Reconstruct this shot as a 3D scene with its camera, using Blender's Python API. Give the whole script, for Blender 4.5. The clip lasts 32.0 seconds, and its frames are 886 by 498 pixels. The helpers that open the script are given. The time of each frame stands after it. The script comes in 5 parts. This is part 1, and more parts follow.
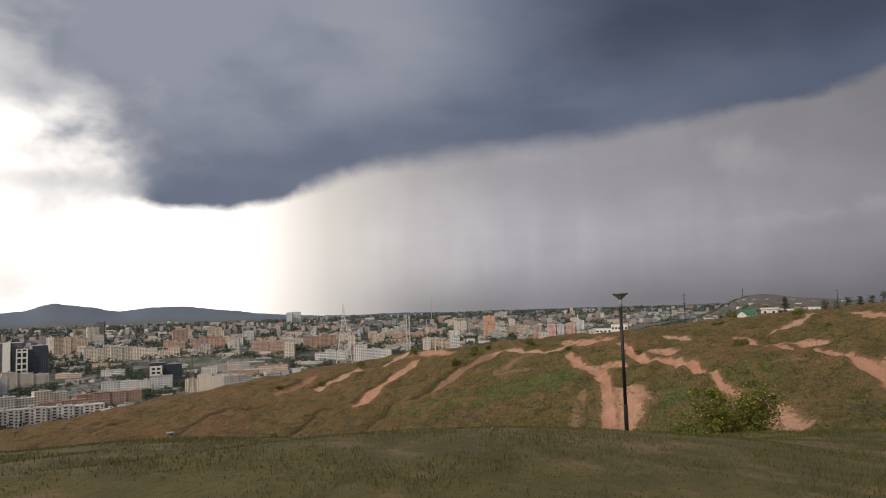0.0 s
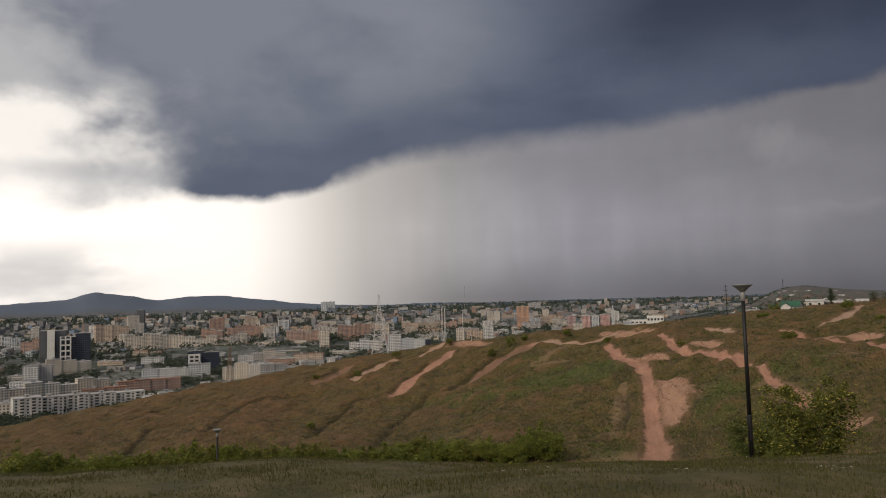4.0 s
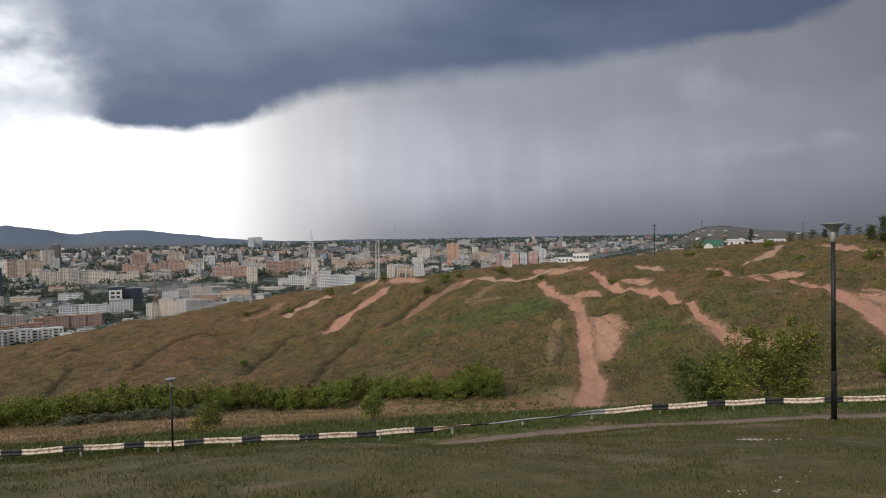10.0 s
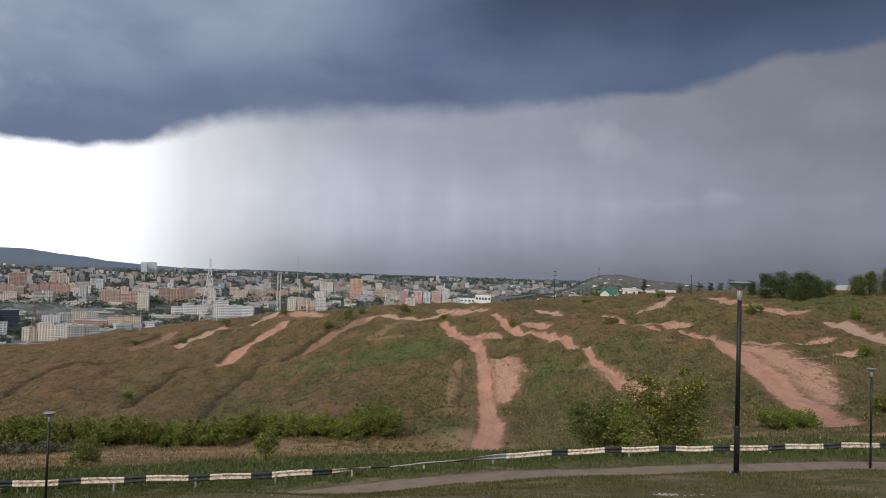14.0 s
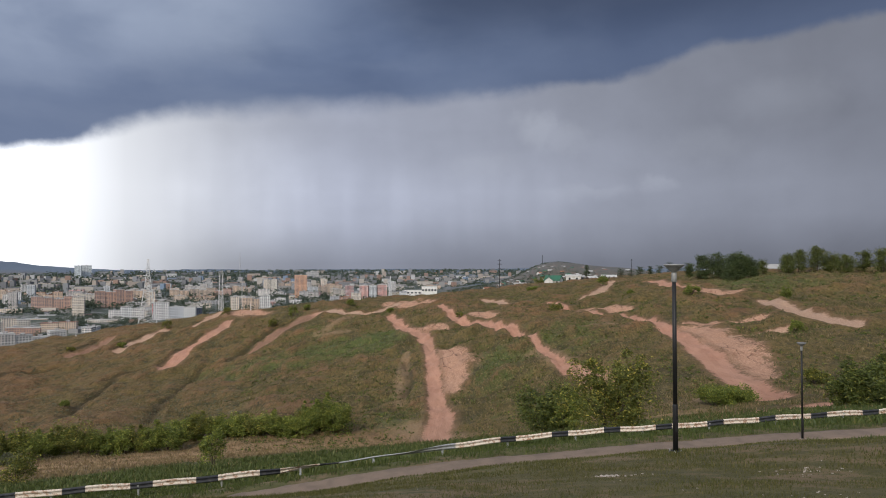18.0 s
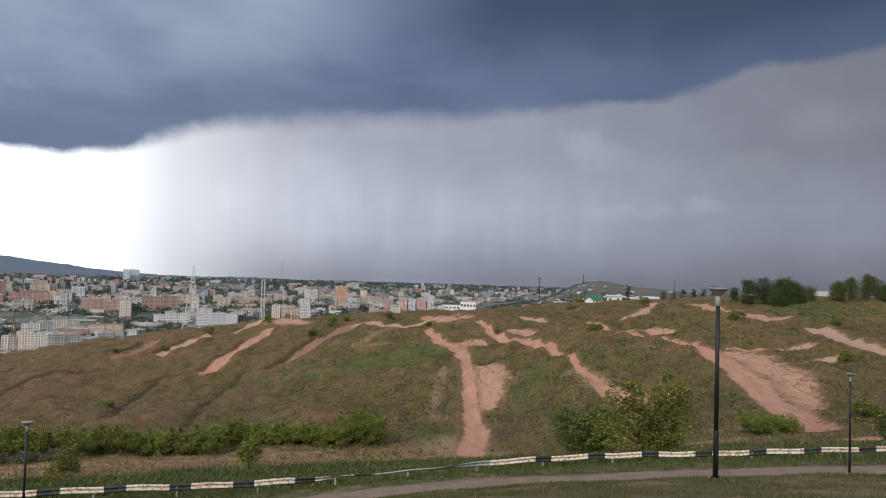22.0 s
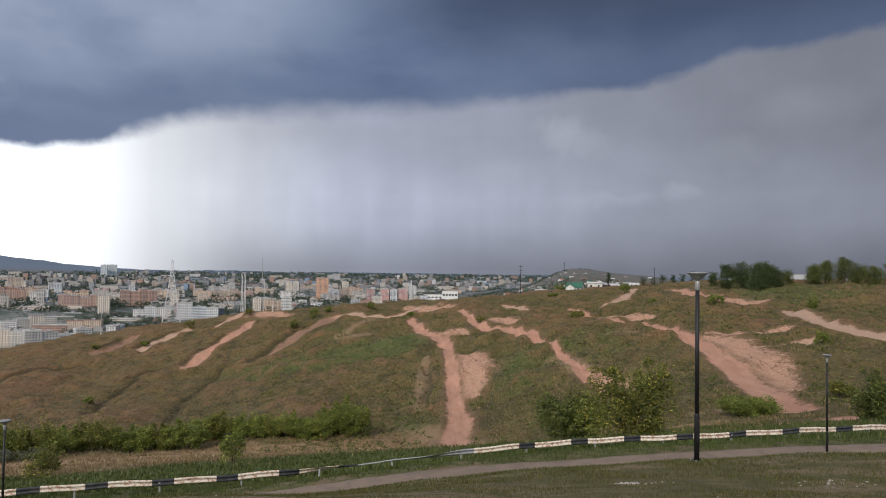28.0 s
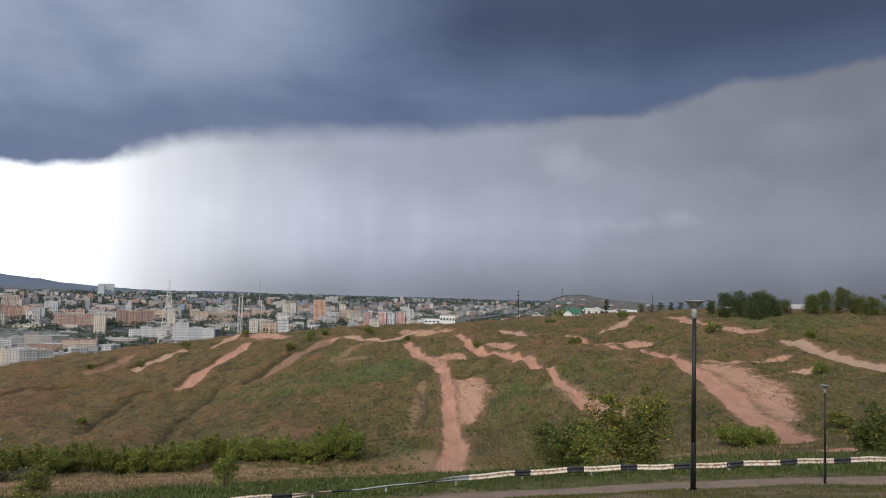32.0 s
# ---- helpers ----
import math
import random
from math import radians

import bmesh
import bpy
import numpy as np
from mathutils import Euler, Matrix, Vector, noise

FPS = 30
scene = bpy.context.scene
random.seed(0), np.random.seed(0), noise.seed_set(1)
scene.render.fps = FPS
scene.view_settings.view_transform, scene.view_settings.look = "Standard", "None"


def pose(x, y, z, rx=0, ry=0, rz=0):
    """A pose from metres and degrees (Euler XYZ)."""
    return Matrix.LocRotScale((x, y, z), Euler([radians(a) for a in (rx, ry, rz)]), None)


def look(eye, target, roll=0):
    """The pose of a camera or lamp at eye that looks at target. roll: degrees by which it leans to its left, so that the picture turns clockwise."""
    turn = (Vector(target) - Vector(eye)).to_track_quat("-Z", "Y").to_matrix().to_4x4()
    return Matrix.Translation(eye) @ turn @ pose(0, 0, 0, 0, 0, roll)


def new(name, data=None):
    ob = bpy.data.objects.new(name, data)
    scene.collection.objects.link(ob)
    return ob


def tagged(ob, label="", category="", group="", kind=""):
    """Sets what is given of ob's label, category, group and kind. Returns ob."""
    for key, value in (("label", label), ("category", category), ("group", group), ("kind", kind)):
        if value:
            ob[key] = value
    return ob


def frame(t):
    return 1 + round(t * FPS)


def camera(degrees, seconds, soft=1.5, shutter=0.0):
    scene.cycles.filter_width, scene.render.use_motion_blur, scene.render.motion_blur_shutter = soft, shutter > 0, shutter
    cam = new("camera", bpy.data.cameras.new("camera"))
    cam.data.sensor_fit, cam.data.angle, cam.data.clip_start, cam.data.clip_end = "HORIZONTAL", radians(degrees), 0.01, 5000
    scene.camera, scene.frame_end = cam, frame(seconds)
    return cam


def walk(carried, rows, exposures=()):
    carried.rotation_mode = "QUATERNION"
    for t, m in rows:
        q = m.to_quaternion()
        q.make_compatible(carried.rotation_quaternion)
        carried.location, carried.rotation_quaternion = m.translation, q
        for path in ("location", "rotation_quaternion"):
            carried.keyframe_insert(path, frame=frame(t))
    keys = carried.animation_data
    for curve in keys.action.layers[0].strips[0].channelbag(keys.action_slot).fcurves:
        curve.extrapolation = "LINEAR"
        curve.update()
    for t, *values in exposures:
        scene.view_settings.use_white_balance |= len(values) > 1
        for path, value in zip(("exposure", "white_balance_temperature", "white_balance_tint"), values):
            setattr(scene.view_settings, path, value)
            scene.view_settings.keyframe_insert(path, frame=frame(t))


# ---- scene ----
cam = camera(63.35, 32.0, soft=1.0)
PATH = [
    (0.0, pose(5.506, -5.097, 1.360, 94.57, 1.85, 13.26)),
    (0.5, pose(5.261, -4.847, 1.325, 92.51, 1.84, 16.83)),
    (1.0, pose(5.002, -4.548, 1.334, 94.04, 4.76, 15.43)),
    (1.5, pose(4.704, -4.227, 1.372, 92.91, 2.45, 16.18)),
    (2.0, pose(4.500, -3.837, 1.407, 93.55, 2.28, 21.60)),
    (2.5, pose(4.227, -3.540, 1.425, 94.54, 3.16, 18.90)),
    (3.0, pose(3.943, -3.343, 1.449, 93.61, 2.48, 15.65)),
    (3.5, pose(3.711, -3.109, 1.463, 94.50, 1.52, 15.93)),
    (5.5, pose(2.508, -2.006, 1.492, 90.44, 2.53, 13.35)),
    (6.0, pose(2.188, -1.763, 1.536, 91.38, 4.51, 8.38)),
    (6.5, pose(1.923, -1.656, 1.520, 90.59, 0.57, 9.70)),
    (7.0, pose(1.672, -1.508, 1.515, 91.05, -0.53, 8.60)),
    (7.5, pose(1.449, -1.284, 1.510, 90.97, -1.60, 4.92)),
    (8.0, pose(1.166, -1.047, 1.530, 91.00, 0.40, 4.52)),
    (8.5, pose(0.916, -0.795, 1.517, 90.28, -0.45, 5.92)),
    (9.0, pose(0.708, -0.542, 1.513, 89.66, 0.66, 10.96)),
    (9.5, pose(0.471, -0.351, 1.492, 90.00, -0.40, 11.08)),
    (10.0, pose(0.245, -0.281, 1.530, 88.70, 1.10, 10.27)),
    (10.5, pose(0.111, -0.134, 1.565, 89.34, 1.62, 9.31)),
    (11.0, pose(-0.000, -0.000, 1.600, 89.08, -0.23, 8.05)),
    (11.5, pose(-0.119, -0.052, 1.592, 88.85, 1.66, 7.53)),
    (12.0, pose(-0.167, -0.048, 1.572, 88.14, 2.00, 8.58)),
    (12.5, pose(-0.149, 0.022, 1.578, 88.62, 2.43, 7.91)),
    (13.0, pose(-0.140, 0.044, 1.629, 88.75, -0.03, 5.67)),
    (13.5, pose(-0.140, -0.006, 1.622, 89.92, -1.57, 3.32)),
    (14.0, pose(-0.175, -0.028, 1.619, 91.73, -1.86, 2.67)),
    (14.5, pose(-0.146, -0.029, 1.617, 92.39, -1.55, 1.81)),
    (16.5, pose(-0.077, 0.004, 1.611, 92.90, -0.06, 1.25)),
    (17.0, pose(-0.065, 0.046, 1.627, 91.79, 0.44, -0.68)),
    (17.5, pose(-0.052, 0.085, 1.623, 91.46, 0.48, -1.06)),
    (18.0, pose(-0.045, 0.074, 1.616, 91.15, 0.15, -1.68)),
    (18.5, pose(-0.052, 0.064, 1.616, 91.80, -0.09, -0.42)),
    (19.0, pose(-0.077, -0.000, 1.617, 92.03, -0.41, -0.17)),
    (20.0, pose(-0.063, -0.039, 1.633, 91.82, -0.13, 1.50)),
    (20.5, pose(-0.070, -0.030, 1.628, 92.32, -0.85, 1.78)),
    (21.0, pose(-0.092, -0.056, 1.626, 92.61, -0.78, 2.15)),
    (21.5, pose(-0.088, -0.075, 1.621, 92.90, -0.92, 2.39)),
    (22.0, pose(-0.084, -0.058, 1.613, 92.32, -1.77, 1.48)),
    (22.5, pose(-0.082, -0.034, 1.616, 91.89, -1.62, 1.25)),
    (23.0, pose(-0.060, 0.016, 1.624, 91.71, -1.56, 0.38)),
    (23.5, pose(-0.070, 0.003, 1.607, 91.20, -1.65, 0.49)),
    (24.0, pose(-0.073, -0.022, 1.610, 91.41, -1.54, 1.11)),
    (24.5, pose(-0.083, -0.028, 1.612, 91.61, -1.34, 1.35)),
    (25.0, pose(-0.086, -0.037, 1.617, 91.58, -1.74, 1.66)),
    (25.5, pose(-0.101, -0.035, 1.615, 91.48, -1.42, 1.12)),
    (27.5, pose(-0.063, 0.011, 1.604, 91.64, -1.36, 0.60)),
    (28.0, pose(-0.070, 0.010, 1.595, 91.53, -0.80, -0.00)),
    (28.5, pose(-0.061, 0.014, 1.603, 91.76, -0.88, -0.33)),
    (29.0, pose(-0.081, -0.039, 1.601, 91.56, -0.90, -0.91)),
    (29.5, pose(-0.075, -0.038, 1.590, 91.79, -1.54, -1.05)),
    (30.0, pose(-0.061, -0.014, 1.596, 91.87, -1.36, 0.00)),
    (30.5, pose(-0.066, -0.010, 1.599, 91.80, -0.70, 0.06)),
    (31.0, pose(-0.057, -0.020, 1.608, 92.52, -0.49, 0.30)),
    (31.5, pose(-0.067, -0.023, 1.597, 92.78, -0.65, 0.05)),
    (32.0, pose(-0.049, 0.003, 1.594, 93.46, -1.65, -0.17)),
]
EXPOSURES = [
    (0.0, -0.25, 7000, 12), (1.5, -0.66, 7000, 12), (3.5, -0.74, 7000, 12), (5.5, -0.48, 6600, 10), (9.0, -0.22, 6300, 10), (11.5, -0.20, 6200, 10), (14.0, -0.10, 6100, 10), (20.0, 0.0, 6050, 10), (32.0, 0.0, 6050, 10),
]
walk(cam, PATH, EXPOSURES)
EYE = 1.6            # eye height above the grass where the walk ends, at the world's origin

# ---- sky: a storm cloud with a rain curtain, a bright gap beside it ----
class Nodes:
    """Short hand for node trees: values are sockets or numbers."""
    def __init__(self, tree):
        self.tree = tree
        tree.nodes.clear()

    def node(self, kind, inputs=(), **settings):
        n = self.tree.nodes.new(kind)
        for key, value in settings.items():
            setattr(n, key, value)
        for key, value in dict(inputs).items():
            self.put(n.inputs[key], value)
        return n

    def put(self, socket, value):
        if isinstance(value, bpy.types.NodeSocket):
            self.tree.links.new(value, socket)
        elif isinstance(value, tuple) and len(value) == 3 and socket.type == "RGBA":
            socket.default_value = (*value, 1)
        else:
            socket.default_value = value

    def math(self, op, a, b=0.0, c=0.0, clamp=False):
        return self.node("ShaderNodeMath", {0: a, 1: b, 2: c}, operation=op, use_clamp=clamp).outputs[0]

    def step(self, x, lo, hi, a=0.0, b=1.0):
        return self.node("ShaderNodeMapRange", {0: x, 1: lo, 2: hi, 3: a, 4: b}, interpolation_type="SMOOTHSTEP").outputs[0]

    def mix(self, f, a, b, blend="MIX"):
        n = self.tree.nodes.new("ShaderNodeMix")
        n.data_type, n.blend_type = "RGBA", blend
        self.put(n.inputs[0], f), self.put(n.inputs[6], a), self.put(n.inputs[7], b)
        return n.outputs[2]

    def noise(self, vector, scale, detail=4.0, rough=0.55, distort=0.0, out=0):
        return self.node("ShaderNodeTexNoise", {"Vector": vector, "Scale": scale, "Detail": detail, "Roughness": rough, "Distortion": distort}).outputs[out]

    def ramp(self, f, stops, interpolation="EASE"):
        n = self.tree.nodes.new("ShaderNodeValToRGB")
        n.color_ramp.interpolation = interpolation
        el = n.color_ramp.elements
        while len(el) < len(stops):
            el.new(0.5)
        for e, (p, c) in zip(el, stops):
            e.position = p
            e.color = (*c, 1) if isinstance(c, tuple) else (c, c, c, 1)
        self.put(n.inputs[0], f)
        return n.outputs[0]

    def vec(self, x, y, z):
        return self.node("ShaderNodeCombineXYZ", {0: x, 1: y, 2: z}).outputs[0]


def sky():
    world = bpy.data.worlds.new("storm_sky")
    scene.world = world
    world.use_nodes = True
    N = Nodes(world.node_tree)
    way = N.node("ShaderNodeTexCoord").outputs["Generated"]
    s = N.node("ShaderNodeSeparateXYZ", {0: way}).outputs
    u = N.math("MULTIPLY", N.math("ARCTAN2", s[0], s[1]), 180 / math.pi)          # degrees to the right of the y axis
    flat = N.math("SQRT", N.math("ADD", N.math("MULTIPLY", s[0], s[0]), N.math("MULTIPLY", s[1], s[1])))
    v = N.math("DIVIDE", s[2], N.math("MAXIMUM", flat, 0.05))                      # slope above the horizon
    uu = N.math("MULTIPLY", u, 0.02)
    plane = N.vec(uu, v, 0.0)
    span = N.math("MULTIPLY_ADD", u, 1 / 105, 60 / 105)                            # -60..45 degrees to 0..1

    def along(stops, top=0.4):
        lo = -60
        return N.math("MULTIPLY", N.ramp(span, [((a - lo) / 105, b / top) for a, b in stops], "LINEAR"), top)

    big = N.noise(plane, 3.0, 5, 0.5, 0.4)
    lobes = N.noise(N.vec(N.math("MULTIPLY", uu, 1.0), N.math("MULTIPLY", v, 2.0), 2.0), 4.2, 4, 0.5, 0.25)
    veil = N.noise(N.vec(N.math("MULTIPLY", uu, .8), N.math("MULTIPLY", v, 2.6), 4.0), 5.0, 4, 0.5, 0.2)
    fine = N.noise(plane, 30.0, 5, 0.6)
    ragged = N.noise(N.vec(N.math("MULTIPLY", uu, 1.0), N.math("MULTIPLY", v, 1.6), 7.0), 9.0, 4, 0.5, 0.2)

    # the cloud's ragged lower edge; on the open side it breaks up into lobes
    edge = along([(-60, .165), (-50, .150), (-44, .140), (-40, .136), (-36, .140), (-30, .138), (-26, .150), (-23.5, .168), (-21, .187), (-15, .206), (-6, .216), (4, .232), (12, .246), (17.5, .258), (20.2, .272), (22.4, .287), (25.2, .283), (30, .294), (45, .31)])
    loose = N.step(u, -37, -42.5)
    lumps = N.math("ADD", N.math("MULTIPLY_ADD", fine, 0.012, -0.006), N.math("MULTIPLY", N.math("SUBTRACT", ragged, .5), N.math("MULTIPLY_ADD", loose, .05, .030)))
    gap = N.math("SUBTRACT", N.math("ADD", v, lumps), edge)
    soft = along([(-60, .060), (-46, .050), (-42, .036), (-38, .018), (-34, .011), (-26, .011), (-22, .018), (-12, .024), (-2, .022), (6, .016), (14, .011), (45, .010)])
    cloud = N.step(N.math("DIVIDE", gap, soft), -0.7, 1.0)

    # its body: slate blue, darkest along the lower edge, with soft paler lobes towards the open side
    body = N.mix(N.step(lobes, .34, .68), (.100, .134, .220), (.150, .190, .288))
    body = N.mix(N.math("MULTIPLY", N.step(veil, .40, .66), N.step(u, 12, -26, .12, .62)), body, (.250, .285, .365))
    high = N.math("MULTIPLY", N.step(gap, .035, .15), N.step(u, -2, -26))
    body = N.mix(N.math("MULTIPLY", high, N.step(lobes, .30, .58, .40, .95)), body, (.46, .505, .59))
    body = N.mix(N.step(u, -10, -26, 0, .55), body, (.215, .255, .355))
    # westwards it thins out to white, with grey lobes left in it and an opening above the lowest shelf
    side = N.math("ADD", u, N.math("ADD", N.math("MULTIPLY_ADD", ragged, 18.0, -9.0), N.math("MULTIPLY_ADD", lobes, 14.0, -7.0)))
    side = N.math("ADD", side, N.step(v, .27, .36, 0.0, 7.0))
    body = N.mix(N.step(side, -33, -45, 0, .88), body, (.78, .81, .86))
    white = N.math("MULTIPLY", N.step(N.math("ADD", v, N.math("MULTIPLY_ADD", ragged, .10, -.05)), .285, .235), N.step(N.math("ADD", v, N.math("MULTIPLY_ADD", lobes, .08, -.04)), .150, .185))
    body = N.mix(N.math("MULTIPLY", white, N.step(side, -38, -47)), body, (1.50, 1.49, 1.47))
    body = N.mix(N.math("MULTIPLY", N.step(v, .185, .150), N.step(side, -36, -44, 0, .9)), body, (1.08, 1.10, 1.13))
    body = N.mix(N.math("MULTIPLY", N.step(gap, .10, .01), N.step(u, -40, -33, 0, .45)), body, (.145, .178, .262))
    body = N.mix(N.step(u, 0, 18, 0, .34), body, (.066, .086, .146))
    body = N.mix(N.math("MULTIPLY", N.step(v, .27, .38), N.step(u, -10, 4, 0, .75)), body, (.050, .064, .104))
    body = N.mix(N.step(v, .40, .85, 0.0, 0.5), body, (.22, .25, .32))

    # the rain curtain: pale towards the gap, brightest halfway up, with falling shafts
    streak = N.noise(N.vec(N.math("MULTIPLY_ADD", v, 0.35, N.math("MULTIPLY", uu, 9.0)), N.math("MULTIPLY", v, 0.5), 1.0), 1.7, 2, 0.5)
    shaft = N.noise(N.vec(N.math("MULTIPLY_ADD", v, 0.5, N.math("MULTIPLY", uu, 16.0)), N.math("MULTIPLY", v, 1.6), 3.0), 1.7, 1.5, 0.5)
    puff = N.noise(N.vec(N.math("MULTIPLY", uu, 1.5), N.math("MULTIPLY", v, 2.0), 5.0), 4.4, 5, 0.5, 0.15)
    tone = along([(-45, 1.9), (-31, 1.75), (-28, 1.45), (-26.2, 1.22), (-24.6, 1.04), (-22.3, .84), (-19, .72), (-15, .62), (-10, .53), (-3, .465), (4, .420), (10, .380), (17, .330), (24, .290), (31, .265), (45, .24)], 2.2)
    inside = N.step(u, -25, -13)
    profile = N.ramp(N.math("MULTIPLY", v, 3.6, clamp=True), [(0, .58), (.10, .76), (.22, .95), (.36, 1.03), (.48, .97), (.66, .84), (1.0, .82)], "LINEAR")
    tone = N.math("MULTIPLY", tone, N.math("MULTIPLY_ADD", N.math("SUBTRACT", profile, 1.0), N.math("MULTIPLY_ADD", inside, .8, .2), 1.0))
    tone = N.math("MULTIPLY", tone, N.math("MULTIPLY_ADD", N.math("SUBTRACT", streak, .5), N.step(u, -27, -19, 0, .11), 1.0))
    fall = N.math("MULTIPLY", N.math("MULTIPLY", N.step(v, .150, .105), N.step(v, .0, .06)), N.math("MULTIPLY", inside, N.step(u, 14, 2)))
    tone = N.math("MULTIPLY", tone, N.math("MULTIPLY_ADD", N.step(shaft, .36, .70), N.math("MULTIPLY", fall, .055), 1.0))
    tone = N.math("MULTIPLY", tone, N.math("MULTIPLY_ADD", N.math("SUBTRACT", puff, .5), N.math("MULTIPLY", inside, .42), 1.0))
    rain = N.mix(1.0, N.mix(N.step(u, -26, -4), (1.0, .980, .960), (.942, .967, 1.11)), N.node("ShaderNodeCombineColor", {0: tone, 1: tone, 2: tone}).outputs[0], "MULTIPLY")

    # pale heads of cloud in the rain, sharper on their upper side
    heads = 0.0
    for at, up, wide, tall, much in ((9.3, .182, 2.2, .030, 1.0), (11.5, .170, 2.4, .026, .6), (5.0, .132, 2.6, .026, .55), (17.6, .106, 1.6, .014, .55), (12.0, .094, 4.0, .012, .45), (22.0, .150, 3.6, .03, .30), (27.0, .20, 4.0, .04, .30)):
        dx = N.math("MULTIPLY", N.math("SUBTRACT", N.math("MULTIPLY_ADD", N.math("SUBTRACT", ragged, .5), 7.0, u), at), 1 / wide)
        dy = N.math("MULTIPLY", N.math("SUBTRACT", N.math("MULTIPLY_ADD", N.math("SUBTRACT", fine, .5), .03, v), up), 1 / tall)
        d = N.math("SQRT", N.math("ADD", N.math("MULTIPLY", dx, dx), N.math("MULTIPLY", dy, dy)))
        heads = N.math("MAXIMUM", heads, N.math("MULTIPLY", N.step(d, 1.25, .35), N.math("MULTIPLY", N.step(dy, -1.4, .5, .15, 1.0), much)))
    rain = N.mix(N.math("MULTIPLY", heads, .34), rain, (.52, .53, .57))
    # thin grey shelves of cloud across the bright gap
    shelf = N.math("MULTIPLY", N.math("MULTIPLY", N.step(v, .115, .150), N.step(v, .185, .155)), N.step(u, -37.5, -42, 0, .9))
    low = N.math("MULTIPLY", N.step(v, .10, .05), N.step(u, -34, -44, .0, .8))
    haze = N.math("MULTIPLY", N.math("MAXIMUM", shelf, low), N.step(N.math("ADD", veil, N.math("MULTIPLY", ragged, .5)), .58, .92))
    rain = N.mix(haze, rain, (.92, .93, .96))
    front = N.mix(cloud, rain, body)

    # behind the viewer the overcast is thin and bright
    clear = N.node("ShaderNodeTexSky", sky_type="NISHITA", sun_disc=False, sun_elevation=radians(42), sun_rotation=radians(215)).outputs[0]
    thin = N.mix(N.step(big, .3, .7), (.42, .41, .40), (.60, .575, .535))
    thin = N.mix(0.06, thin, clear, "ADD")
    back = N.math("MAXIMUM", N.step(s[1], 0.30, -0.55), N.step(s[2], 0.55, 1.0, 0, .6))
    col = N.mix(back, front, thin)
    col = N.mix(N.step(s[2], 0.0, -0.08), col, (.10, .10, .08))
    bg = N.node("ShaderNodeBackground", {0: col, 1: 1.0}).outputs[0]
    N.tree.links.new(bg, N.node("ShaderNodeOutputWorld").inputs[0])


sky()

# a veiled sun, high behind the viewer, a little to the left
sun = new("sun", bpy.data.lights.new("sun", "SUN"))
sun.data.energy, sun.data.angle, sun.data.color = 2.2, radians(7), (1.0, .87, .68)
sun.matrix_world = look((-42, -104, 80), (0, 0, 0))

# ---- materials ----
def material(name):
    m = bpy.data.materials.new(name)
    m.use_nodes = True
    return m, Nodes(m.node_tree)


def surface(N, colour, rough=0.8, metal=0.0, bump=None, strength=0.3, distance=0.02, extra=()):
    b = N.node("ShaderNodeBsdfPrincipled", {"Base Color": colour, "Roughness": rough, "Metallic": metal, **dict(extra)})
    if bump is not None:
        n = N.node("ShaderNodeBump", {"Height": bump, "Strength": strength, "Distance": distance})
        N.tree.links.new(n.outputs[0], b.inputs["Normal"])
    N.tree.links.new(b.outputs[0], N.node("ShaderNodeOutputMaterial").inputs[0])


def worn(name, base, other, size=4.0, lo=.45, hi=.7, rough=0.7, metal=0.0, bump=0.2, grain=60.0, object_space=True, vary=0.0):
    """A paint, metal, wood or plaster with stains at one scale and grain at another."""
    m, N = material(name)
    co = N.node("ShaderNodeTexCoord").outputs["Object"]
    stain = N.noise(co, size, 6, .6, .3)
    fine = N.noise(co, grain, 4, .6)
    col = N.mix(N.step(stain, lo, hi), base, other)
    col = N.mix(N.step(fine, .3, .75, 0, .22), col, tuple(c * .6 for c in base))
    if vary:
        shade = N.node("ShaderNodeObjectInfo").outputs["Random"]
        col = N.mix(1.0, col, N.ramp(shade, [(0, 1 - vary), (1, 1 + vary)], "LINEAR"), "MULTIPLY")
    surface(N, col, N.math("MULTIPLY_ADD", stain, .25, rough - .12), metal, fine, bump, .01)
    return m


